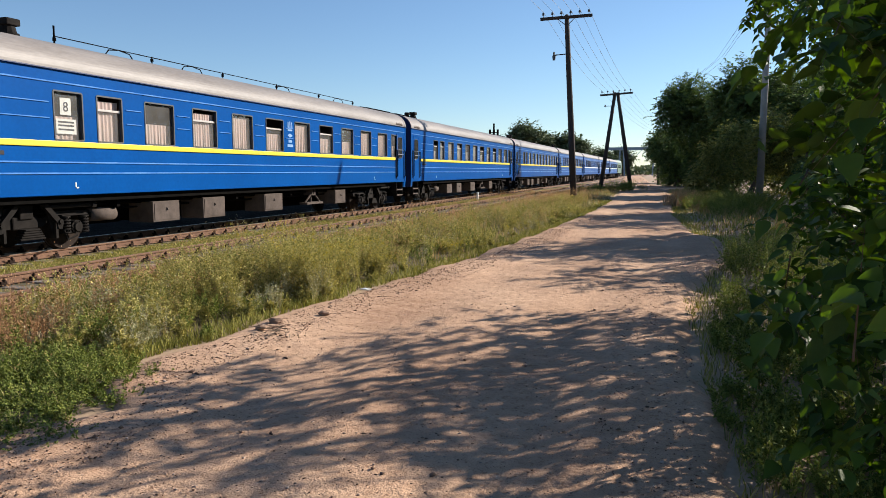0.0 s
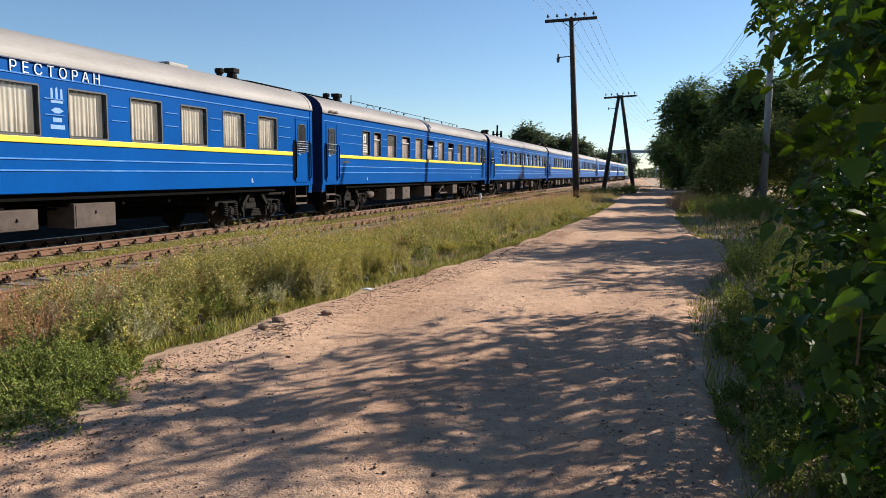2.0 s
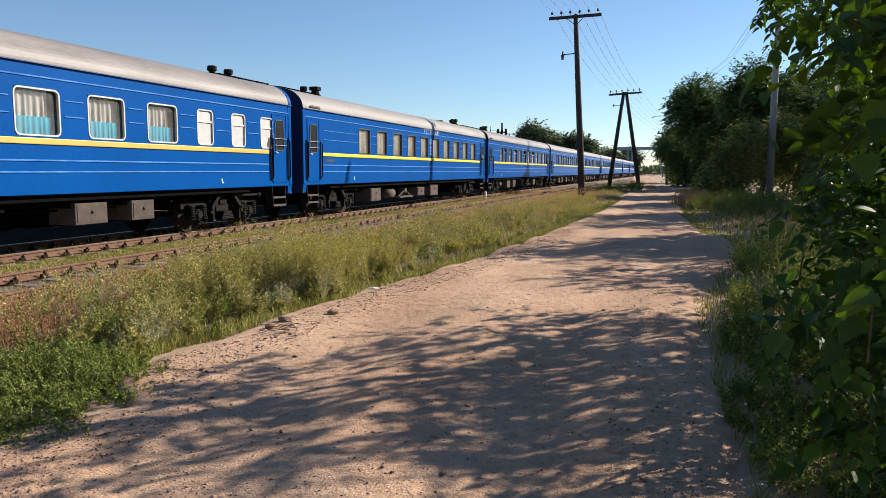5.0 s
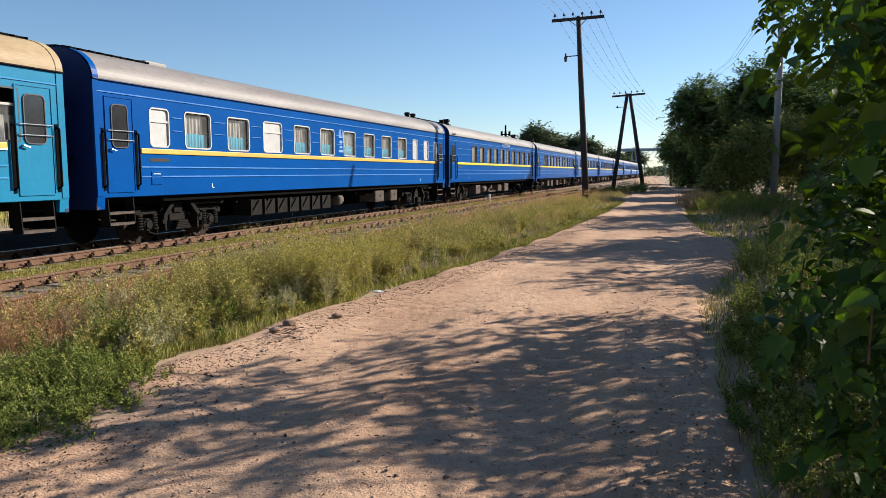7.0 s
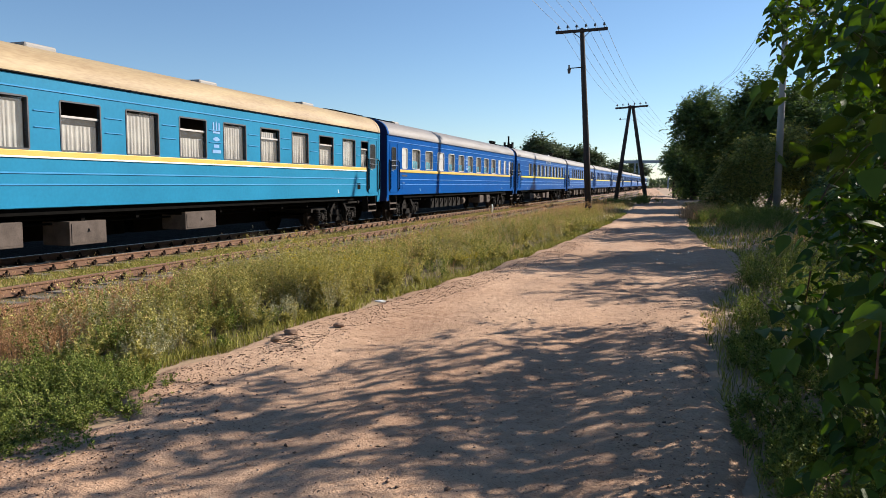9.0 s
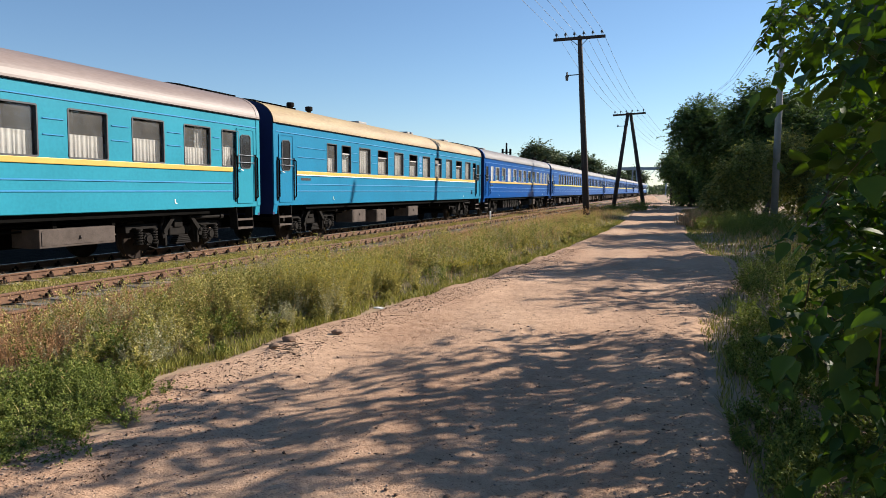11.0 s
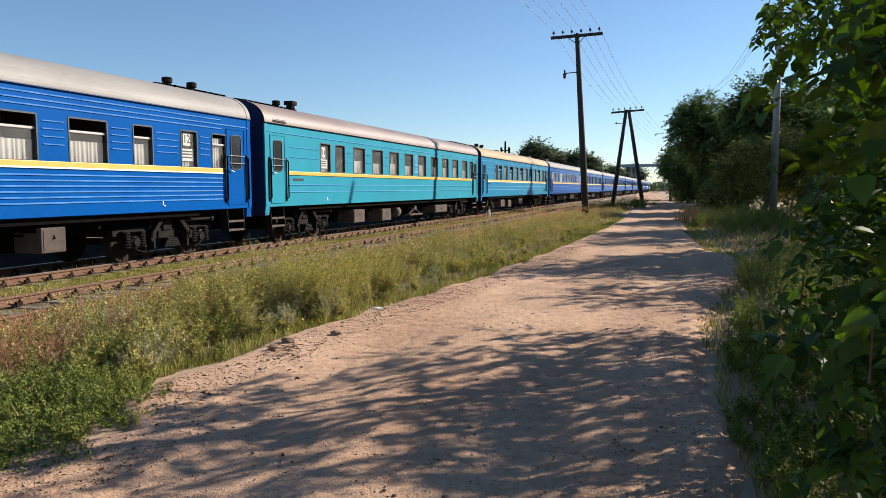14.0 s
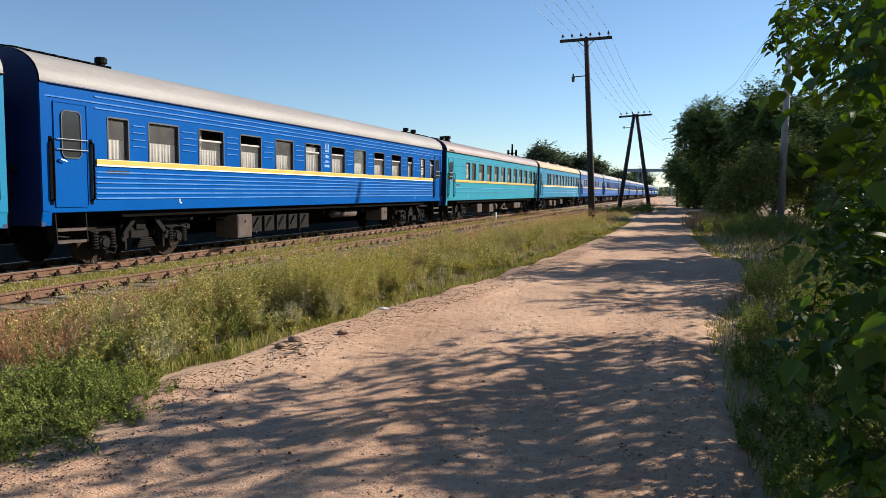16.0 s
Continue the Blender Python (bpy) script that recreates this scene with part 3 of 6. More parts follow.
def door_parts(car, y, side_mat, style):
    """A boarding door at y (its middle), with grab rails and steps."""
    d = piece("door", "door" + side_mat.name, lambda bm: (slab(bm, rounded(0.80, 2.02, 0.03), 1.525, 1.558), ring(bm, 0.84, 2.06, 0.03, 0.025, 1.54, 1.572)), side_mat, car, (0, y, 2.30))
    piece("door_window_frame", "dwf", lambda bm: ring(bm, 0.50, 0.94, 0.12, 0.022, 1.55, 1.58, 5), M["dark_rubber"], d, (0, 0, 0.40))
    piece("door_pane", "dpane", lambda bm: slab(bm, rounded(0.46, 0.90, 0.10, 5), 1.559, 1.566), M["dark_pane"], d, (0, 0, 0.40), "dark glass pane")
    n = 5 if style == "bars" else 2

    def bar(bm):
        tube(bm, [(1.60, -0.36, 0), (1.60, 0.36, 0)], 0.011, 6)
        for e in (-0.38, 0.38):
            tube(bm, [(1.555, e, 0), (1.60, e, 0)], 0.012, 5)
    for k in range(n):
        piece("window_bar", "bar", bar, M["bar"], d, (0, 0, 0.30 - (0.075 if n == 5 else 0.2) * k))
    piece("door_handle", "dhandle", lambda bm: (tube(bm, [(1.56, -0.3, -0.10), (1.62, -0.3, -0.10)], 0.02, 8), tube(bm, [(1.615, -0.32, -0.10), (1.615, -0.18, -0.13)], 0.016, 6)), M["chrome"], d)
    for e in (-0.50, 0.50):
        piece("grab_rail", "grab", lambda bm: (tube(bm, [(1.57, 0, -0.62), (1.63, 0, -0.58), (1.63, 0, 0.52), (1.57, 0, 0.56)], 0.022, 7), box(bm, 1.552, 1.563, -0.034, 0.034, -0.70, 0.62)), M["black"], car, (0, y + e, 2.02), "black grab rail")

    st = piece("boarding_steps", "stepside", lambda bm: prism(bm, [(1.25, 1.17), (1.50, 1.17), (1.54, 0.56), (1.30, 0.56)], 'y', -0.392, -0.368), M["frame"], car, (0, y, 0), "grimy steel boarding steps")
    piece("step_side", "stepside2", lambda bm: prism(bm, [(1.25, 1.17), (1.50, 1.17), (1.54, 0.56), (1.30, 0.56)], 'y', 0.368, 0.392), M["frame"], st)
    for z in (0.60, 0.84):
        piece("tread", "tread", lambda bm: prism(bm, [(1.28, -0.025), (1.28, 0.0), (1.49, 0.0), (1.49, 0.006), (1.53, 0.006), (1.53, -0.05), (1.49, -0.05), (1.49, -0.025)], 'y', -0.367, 0.367), M["box"], st, (0, 0, z))


def windows_standard():
    """(middle, width) of the windows behind the front joint."""
    return [(-1.80, 0.74)] + [(-3.20 - 1.783 * k, 1.04) for k in range(9)] + [(-19.10, 0.75), (-20.25, 0.75)]


LAYOUTS = {
    "sleeper": windows_standard(),
    "dining": [(-3.20 - 1.773 * k, 1.05) for k in range(10)],
    "rounded": [(-1.81, 0.66), (-3.28, 0.65), (-4.78, 0.65)] + [(-6.42 - 1.78 * k, 1.04) for k in range(9)] + [(-22.10, 0.66)],
    "ribbed": [(-1.84, 0.62), (-3.08, 0.62), (-4.72, 0.63)] + [(-6.33 - 1.793 * k, 1.03) for k in range(9)] + [(-22.12, 0.61)],
}
WINDOW_Z = {"sleeper": (2.27, 3.24), "dining": (2.27, 3.24), "rounded": (2.30, 3.18), "ribbed": (2.245, 3.14)}


def curtain_for(kind, index, k, rnd):
    if kind == "dining":
        return ("pleat", 0.96, 1.0)
    if index == 0:
        return ("pink", rnd.choice([0.55, 0.6, 0.95]), 1.0)
    if kind == "rounded":
        return ("teal", 0.5 if k % 4 else 0.95, 1.0)
    return ("curtain", rnd.choice([0.5, 0.55, 0.6, 0.95]), 1.0)


def build_car(spec, index):
    kind, side, roof, stripe = spec["kind"], M[spec["side"]], M[spec["roof"]], M[spec["stripe"]]
    rnd = random.Random(index * 17 + 3)
    near = index >= -2
    car = thing("passenger_car", spec["label"], "train car", (TRAIN_X, 0, 0), "cars of the train")
    wins = LAYOUTS[kind]
    wb, wt = WINDOW_Z[kind]
    holes = [(m - w / 2, m + w / 2, wb, wt) for m, w in wins]
    bm = bmesh.new()
    wall_with_holes(bm, (BODY0, BODY1), holes, SIDE, Z0, EAVE)
    y_a, y_b = BODY0 - 1.35, BODY1 + 1.35
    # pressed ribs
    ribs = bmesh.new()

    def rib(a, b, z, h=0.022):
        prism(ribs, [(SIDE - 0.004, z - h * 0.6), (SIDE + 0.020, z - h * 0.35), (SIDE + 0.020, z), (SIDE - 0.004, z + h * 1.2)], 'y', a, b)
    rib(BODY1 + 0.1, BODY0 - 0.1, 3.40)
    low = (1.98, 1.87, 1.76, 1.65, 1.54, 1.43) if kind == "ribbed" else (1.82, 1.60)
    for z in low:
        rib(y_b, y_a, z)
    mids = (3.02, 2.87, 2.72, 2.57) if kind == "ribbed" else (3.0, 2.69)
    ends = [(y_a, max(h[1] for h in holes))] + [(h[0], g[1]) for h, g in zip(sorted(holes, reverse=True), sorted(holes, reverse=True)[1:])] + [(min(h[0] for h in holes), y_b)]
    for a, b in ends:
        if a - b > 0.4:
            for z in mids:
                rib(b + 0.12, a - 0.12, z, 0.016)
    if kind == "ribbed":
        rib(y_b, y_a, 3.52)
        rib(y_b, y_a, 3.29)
    # corner posts hang lower than the sill
    posts = []
    for a, b in ((BODY0, BODY0 - 0.22), (BODY1 + 0.22, BODY1)):
        posts.append(bmesh.new())
        prism(posts[-1], [(SIDE - 0.002, Z0 + 0.02), (SIDE - 0.12, Z0 + 0.02), (SIDE - 0.12, 0.92), (SIDE - 0.03, 0.92)], 'y', b, a)
    bmesh.ops.remove_doubles(bm, verts=bm.verts, dist=1e-4)
    w_ = part("side_wall", bm, side, car)
    for q in posts:
        part("corner_post", q, side, car)
    part("pressed_ribbing", ribs, M["rib_blue"] if spec["side"].startswith("blue") else M["rib_sky"], w_, "paler paint along the pressed ribs, standing for their highlights")
    bm = bmesh.new()
    box(bm, -SIDE, -SIDE + 0.05, BODY1, BODY0, Z0, EAVE)
    box(bm, -SIDE, SIDE - 0.09, BODY1, BODY0, Z0 - 0.02, Z0 + 0.05)
    part("far_wall_and_floor", bm, side, car)
    bm = bmesh.new()
    box(bm, 0.25, 0.29, BODY1 + 0.1, BODY0 - 0.1, Z0 + 0.06, EAVE)
    part("corridor_wall", bm, M["inside"], car, "dim brown corridor wall")
    prev = None
    for m, w in sorted(wins):
        if prev is not None:
            piece("partition", "partition", lambda bm: box(bm, 0.29, SIDE - 0.10, -0.02, 0.02, Z0 + 0.06, EAVE), M["inside"], car, (0, (m + prev) / 2, 0))
        prev = m
    # roof
    bm = bmesh.new()
    prof = ROOF + [(-x, z) for x, z in ROOF[-2::-1]]
    prof += [(x * 0.97, z - 0.03) for x, z in prof[::-1]]
    prism(bm, prof, 'y', BODY1, BODY0)
    r = part("roof", bm, roof, car)
    bm = bmesh.new()
    for s in (1,):
        prism(bm, [(s * 1.552, 3.63), (s * 1.60, 3.645), (s * 1.60, 3.665), (s * 1.552, 3.675)], 'y', BODY1, BODY0)
    part("gutter", bm, M["navy"] if spec["side"].startswith("blue") else M["frame"], r, "dark rain gutter")
    # ends with rounded shoulder and gangway
    for yy, d in ((BODY0, 1), (BODY1, -1)):
        bm = bmesh.new()
        half = [(1.55, 0.92), (1.55, 3.66)] + ROOF[1:]
        prof = half + [(-x, z) for x, z in half[-2::-1]]
        prism(bm, [(x * 0.985, z - 0.01) for x, z in prof], 'y', yy - 0.08 * d, yy + 0.012 * d)
        e = part("end_wall", bm, M["navy"], car, "dark blue end wall")
        bm = bmesh.new()
        box(bm, -0.55, 0.55, min(yy, yy + 0.37 * d), max(yy, yy + 0.37 * d), 1.25, 3.35, 0.03)
        for k in range(5):
            q = yy + d * (0.04 + 0.07 * k)
            box(bm, -0.62, 0.62, q - 0.012, q + 0.012, 1.2, 3.4)
        part("gangway_bellows", bm, M["black"], e, "black rubber gangway bellows")
        bm = bmesh.new()
        tube(bm, [(0.95, yy + 0.02 * d, 1.9), (0.95, yy + 0.18 * d, 1.85), (0.95, yy + 0.2 * d, 1.3), (0.9, yy + 0.2 * d, 0.75)], 0.022, 6)
        tube(bm, [(0.95, yy + 0.0 * d, 2.0), (0.95, yy + 0.2 * d, 2.0)], 0.05, 7)
        part("cable", bm, M["frame"], e, "hanging coupling cable")
        # coloured roof-end band
        bm = bmesh.new()
        y_in, y_out = min(yy, yy - 0.16 * d), max(yy, yy - 0.16 * d)
        prism(bm, [(1.565, 1.2), (1.565, 3.66), (1.51, 3.66), (1.51, 1.2)], 'y', y_in, y_out)
        part("corner_band", bm, side, car)
        bm = bmesh.new()
        half = [(x + 0.008, z + 0.008) for x, z in ROOF]
        prof = half + [(-x, z) for x, z in half[-2::-1]]
        prof += [(x * 0.97, z - 0.03) for x, z in prof[::-1]]
        prism(bm, prof, 'y', y_in, y_out)
        part("roof_end_band", bm, side if kind == "rounded" else roof, r)
    # stripe
    bm = bmesh.new()
    box(bm, SIDE - 0.002, SIDE + 0.03, y_b, y_a, 2.13, 2.25, 0.012)
    part("stripe", bm, stripe, car, spec["stripe_label"])
    if spec["stripe2"]:
        bm = bmesh.new()
        box(bm, SIDE - 0.002, SIDE + 0.032, y_b, y_a, 2.105, 2.14, 0.006)
        part("stripe", bm, M[spec["stripe2"]], car, "thin pale stripe")
    # windows
    radius = 0.12 if kind == "rounded" else 0.05
    for k, (m, w) in enumerate(wins):
        state = spec["windows"][k] if k < len(spec["windows"]) else "c"
        h = wt - wb
        rub = "rubber" if kind == "rounded" else "dark_rubber"
        f = piece("window", "wf%s%.2f" % (kind, w), lambda bm: ring(bm, w + 0.03, h + 0.03, radius, 0.032, SIDE - 0.05, SIDE + 0.010, 4), M[rub], car, (0, m, (wb + wt) / 2))
        if state == "m":
            piece("pane", "milk%s%.2f" % (kind, w), lambda bm: slab(bm, rounded(w - 0.03, h - 0.03, 0.1, 4), SIDE - 0.045, SIDE - 0.03), M["milk"], f, (0, 0, 0), "milky white pane")
            piece("transom", "transom%s%.2f" % (kind, w), lambda bm: box(bm, SIDE - 0.03, SIDE - 0.005, -w / 2 + 0.02, w / 2 - 0.02, 0.12, 0.17), M["rubber"], f)
            continue
        if state == "o":
            piece("pane", "pane_low%s%.2f" % (kind, w), lambda bm: bm.faces.new([bm.verts.new((SIDE - 0.055, a, b)) for a, b in ((-w / 2, -h / 2), (w / 2, -h / 2), (w / 2, h * 0.17), (-w / 2, h * 0.17))]), M["glass"], f)
            piece("sash_bar", "sash%s%.2f" % (kind, w), lambda bm: box(bm, SIDE - 0.075, SIDE - 0.035, -w / 2, w / 2, h * 0.17, h * 0.17 + 0.05, 0.008), M["sash"], f, (0, 0, 0), "opened sash bar")
        else:
            piece("pane", "pane%s%.2f" % (kind, w), lambda bm: bm.faces.new([bm.verts.new((SIDE - 0.055, a, b)) for a, b in ((-w / 2, -h / 2), (w / 2, -h / 2), (w / 2, h / 2), (-w / 2, h / 2))]), M["glass"], f)
        mat, cover, _ = curtain_for(kind, index, k, rnd)
        if state == "n":
            continue
        if kind == "dining":
            span = w * 0.94
            piece("curtain", "dine%.2f" % w, lambda bm: drape(bm, w * 0.94, -h / 2 + 0.05, h / 2, 9, 0.018, SIDE - 0.12), M["pleat"], f, (0, 0, 0), "pleated cream curtain", True)
        elif kind == "rounded":
            piece("curtain", "teal%.2f" % w, lambda bm: drape(bm, w * 0.96, -h / 2, -h / 2 + 0.36, 8, 0.015, SIDE - 0.11), M["teal"], f, (0, 0, 0), "teal half curtain", True)
            piece("drape", "tealtop%.2f" % w, lambda bm: drape(bm, w * 0.80, -h / 2 + 0.3, h / 2, 6, 0.03, SIDE - 0.15), M["curtain"], f, (0, 0.06 - 0.12 * (k % 2), 0), "pale drawn curtain", True)
        else:
            piece("curtain", "cur%s%s%.2f%.2f" % (kind, mat, w, cover), lambda bm: drape(bm, w * 0.97, -h / 2, -h / 2 + h * cover * (0.95 if cover > 0.9 else 0.9), max(4, int(w * 9)), 0.015, SIDE - 0.12), M[mat], f, (0, 0, 0), "gathered half curtain", True)
            if k % 3 == 1:
                piece("drape", "side%s%.2f" % (kind, w), lambda bm: drape(bm, w * 0.30, -h / 2, h / 2, 3, 0.025, SIDE - 0.2), M[mat], f, (0, 0.28 * w * (1 if k % 2 else -1), 0), "drawn side drape", True)
    for y in (BODY0 - 0.72, BODY1 + 0.72):
        door_parts(car, y, side, "bars" if index in (1, 6) and y > -12 else "plain")
    # louvre above the doors
    for y in (BODY0 - 0.85, BODY1 + 0.85):
        def louvre(bm):
            for k in range(6):
                box(bm, 1.50 - 0.018 * k, 1.60 - 0.022 * k, -0.38, 0.38, 3.71 + 0.034 * k, 3.728 + 0.034 * k)
        if kind in ("sleeper", "dining") and index != 3 and not (y > -12 and index in (1, 4)):
            piece("louvre", "louvre", louvre, M["box"], r, (0, y, 0.0), "grey air louvre")
    # roof gear
    def roof_ribs(bm):
        for k in range(9):
            prism(bm, [(0.0, 4.25), (0.0, 4.43), (0.45, 4.42), (0.85, 4.36), (0.85, 4.2)], 'y', -0.3 * k - 0.015, -0.3 * k + 0.015)
        box(bm, 0.30, 0.36, -2.5, 0.05, 4.38, 4.41)
        box(bm, 0.70, 0.76, -2.5, 0.05, 4.34, 4.375)
    for y in (BODY0 - 0.1, BODY1 + 2.6):
        piece("roof_walkway", "walkway", roof_ribs, M["black"], r, (0, y, 0), "black roof walkway")

    def chimney(bm):
        tube(bm, [(0, 0, 4.1), (0, 0, 4.52)], 0.085, 10)
        tube(bm, [(0, 0, 4.50), (0, 0, 4.53), (0, 0, 4.64), (0, 0, 4.66)], [0.09, 0.135, 0.135, 0.10], 12)

    def square_vent(bm):
        tube(bm, [(0, 0, 4.1), (0, 0, 4.40), (0, 0, 4.52)], [0.19, 0.16, 0.13], 12)
        box(bm, -0.17, 0.17, -0.165, 0.165, 4.50, 4.64, 0.02)
        tube(bm, [(0, 0, 4.30), (0, 0, 4.35)], 0.21, 12)

    def low_vent(bm):
        box(bm, -0.28, 0.28, -0.4, 0.4, 4.24, 4.41, 0.05)
    for vy, v in spec["vents"]:
        if v == "c":
            piece("roof_chimney", "chimney", chimney, M["frame"], r, (0.42, vy, -0.05), "sooty roof chimney")
        elif v == "s":
            piece("roof_vent", "square_vent", square_vent, M["frame"], r, (0.38, vy, 0.06), "square sooty roof vent")
        else:
            piece("roof_hatch", "low_vent", low_vent, roof, r, (0.45, vy, 0.02), "low roof ventilator")
    if spec["antenna"]:
        bm = bmesh.new()
        y0, y1 = spec["antenna"]
        tube(bm, [(0.55, y, 4.52) for y in np.linspace(y0, y1, 20)], 0.012, 5)
        for y in np.linspace(y0, y1, 6):
            tube(bm, [(0.55, y, 4.25), (0.55, y, 4.54)], 0.016, 5)
            tube(bm, [(0.55, y, 4.42), (0.55, y, 4.49)], 0.04, 7)
        tube(bm, [(0.55, y0, 4.25), (0.55, y0, 4.74)], 0.02, 6)
        for f in (0.12, 0.30, 0.62, 0.9):
            ya = y0 + (y1 - y0) * f
            tube(bm, [(0.62, ya - 0.5, 4.30), (0.62, ya - 0.35, 4.46), (0.62, ya, 4.50), (0.62, ya + 0.35, 4.46), (0.62, ya + 0.5, 4.30)], 0.014, 5)
        part("roof_antenna", bm, M["black"], r, "wire aerial on short posts")
    # underframe
    bm = bmesh.new()
    box(bm, -1.2, 1.2, BODY1, BODY0, 0.98, Z0 - 0.01)
    box(bm, 1.30, 1.42, BODY1 + 2.2, BODY0 - 2.2, 1.02, Z0 + 0.01)
    box(bm, -0.35, 0.35, BODY1 + 4, BODY0 - 4, 0.75, 0.98)
    for y in np.arange(BODY1 + 5.5, BODY0 - 5.4, 1.6):
        box(bm, -1.25, 1.25, y - 0.05, y + 0.05, 0.85, 1.0)
    tube(bm, [(1.0, BODY1 + 2, 0.92), (1.0, BODY0 - 2, 0.92)], 0.03, 6)
    tube(bm, [(0.9, BODY1 + 2, 0.80), (0.9, BODY0 - 2, 0.80)], 0.025, 6)
    # Plain boxes added on the far side to keep the gap beneath dark.
    for a, b in ((-5.6, -8.6), (-9.0, -12.2), (-12.5, -16.4), (-16.8, -18.6)):
        box(bm, -1.3, -0.3, b, a, 0.36, 1.0, 0.02)
    for a, b in ((-0.6, -1.5), (-4.9, -5.5), (-18.8, -19.4), (-22.8, -23.8)):
        box(bm, -1.3, -0.5, b, a, 0.45, 1.0, 0.02)
    for y in (BODY0 - 3.1, BODY1 + 3.1):
        box(bm, -1.0, 0.6, y - 1.6, y + 1.6, 0.60, 0.99)
    part("underframe", bm, M["black"], car, "sooty black underframe")
    for a, b, z0, z1, what in spec["boxes"]:
        bm = bmesh.new()
        if what == "tank":
            tube(bm, [(1.05, a, (z0 + z1) / 2), (1.05, b, (z0 + z1) / 2)], (z1 - z0) / 2, 14)
            part("air_tank", bm, M["box"], car, "dusty cylindrical air tank", True)
        elif what == "brake":
            box(bm, 1.0, 1.3, b, a, z0, z0 + 0.07)
            tube(bm, [(1.2, a, z0), (1.2, (a + b) / 2, z1), (1.2, b, z0 + 0.05)], 0.035, 6)
            tube(bm, [(1.1, (a + b) / 2, z0), (1.1, (a + b) / 2, z1 + 0.1)], 0.05, 6)
            box(bm, 0.9, 1.25, (a + b) / 2 - 0.14, (a + b) / 2 + 0.14, z1 - 0.12, z1 + 0.08, 0.02)
            part("brake_rigging", bm, M["box"], car, "dusty brake rigging")
        elif what == "truss":
            box(bm, 0.7, 1.25, b, a, z0, z1)
            n = max(2, int(round((a - b) / 0.75)))
            for k in range(n):
                y0 = b + (a - b) * k / n
                y1 = b + (a - b) * (k + 1) / n
                tube(bm, [(1.28, y0 + 0.08, z0 + 0.05), (1.28, y1 - 0.25, z1 - 0.05)], 0.035, 5)
                box(bm, 1.26, 1.31, y0, y0 + 0.07, z0, z1)
            part("condenser_rack", bm, M["frame"], car, "grimy condenser rack with diagonal braces")
        else:
            box(bm, 0.65, 1.36, b, a, z0, z1, 0.015)
            body = part("equipment_box", bm, M["box"], car, "dusty grey-brown equipment box")
            bm = bmesh.new()
            box(bm, 1.358, 1.372, b + 0.05, a - 0.05, z0 + 0.05, z1 - 0.05)
            tube(bm, [(1.37, (a + b) / 2, z1 - 0.16), (1.40, (a + b) / 2, z1 - 0.22)], 0.02, 6)
            part("lid", bm, M["box"], body)
    for y in (BODY0 - 3.1, BODY1 + 3.1):
        build_bogie(car, y)
    for yy, d in ((BODY0, 1), (BODY1, -1)):
        bm = bmesh.new()
        box(bm, -0.14, 0.14, min(yy - 0.5 * d, yy + 0.36 * d), max(yy - 0.5 * d, yy + 0.36 * d), 0.92, 1.12, 0.03)
        part("coupler", bm, M["frame"], car, "grimy automatic coupler")
    # emblem and lettering panels as plain shapes and bars
    if near and spec["emblem"] is not None:
        y = spec["emblem"]
        bm = bmesh.new()
        for dy in (-0.12, 0, 0.12):
            prism(bm, [(y + dy - 0.03, 2.98), (y + dy + 0.03, 2.98), (y + dy + 0.025, 3.2), (y + dy, 3.25 if dy == 0 else 3.22), (y + dy - 0.025, 3.2)], 'x', SIDE + 0.001, SIDE + 0.006)
        box(bm, SIDE + 0.001, SIDE + 0.006, y - 0.15, y + 0.15, 2.93, 2.985)
        part("emblem", bm, M["mark"], car, "faded pale blue emblem")
        bm = bmesh.new()
        prism(bm, [(y - 0.16, 2.78), (y - 0.05, 2.73), (y + 0.05, 2.73), (y + 0.16, 2.78), (y + 0.05, 2.84), (y - 0.05, 2.84)], 'x', SIDE + 0.001, SIDE + 0.006)
        part("emblem", bm, M["mark"], car, "small winged badge")
        bm = bmesh.new()
        for z, wd in ((2.56, 0.22), (2.42, 0.36)):
            box(bm, SIDE + 0.001, SIDE + 0.005, y - wd / 2, y + wd / 2, z, z + 0.085)
        part("number_bars", bm, M["mark"], car, "pale number bars")
        bm = bmesh.new()
        box(bm, SIDE + 0.001, SIDE + 0.006, y_b + 0.3, y_b + 0.95, 1.95, 2.03)
        part("number_plate", bm, M["ink"], car, "small dark plate")
        for q in (y_b + 2.6, y_a - 2.4):
            bm = bmesh.new()
            box(bm, SIDE + 0.001, SIDE + 0.005, q, q + 0.03, 1.30, 1.42)
            box(bm, SIDE + 0.001, SIDE + 0.005, q, q + 0.09, 1.30, 1.325)
            part("jacking_mark", bm, M["white"], car, "small white jacking mark")
    return car


def text_part(word, size, mat, parent, at, thick=0.004, spread=1.0):
    """Flat lettering on the near side, read along the track."""
    c = bpy.data.curves.new("lettering", 'FONT')
    c.body, c.size, c.extrude, c.align_x, c.space_character = word, size, thick, 'CENTER', spread
    ob = new("lettering_source", c)
    dg = bpy.context.evaluated_depsgraph_get()
    me = bpy.data.meshes.new_from_object(ob.evaluated_get(dg))
    bpy.data.objects.remove(ob)
    me.materials.clear()
    me.materials.append(mat)
    o = new("lettering", me)
    o.parent = parent
    o.matrix_basis = Matrix.Translation(at) @ Euler((radians(90), 0, radians(90))).to_matrix().to_4x4()
    return tagged(o, "painted lettering")


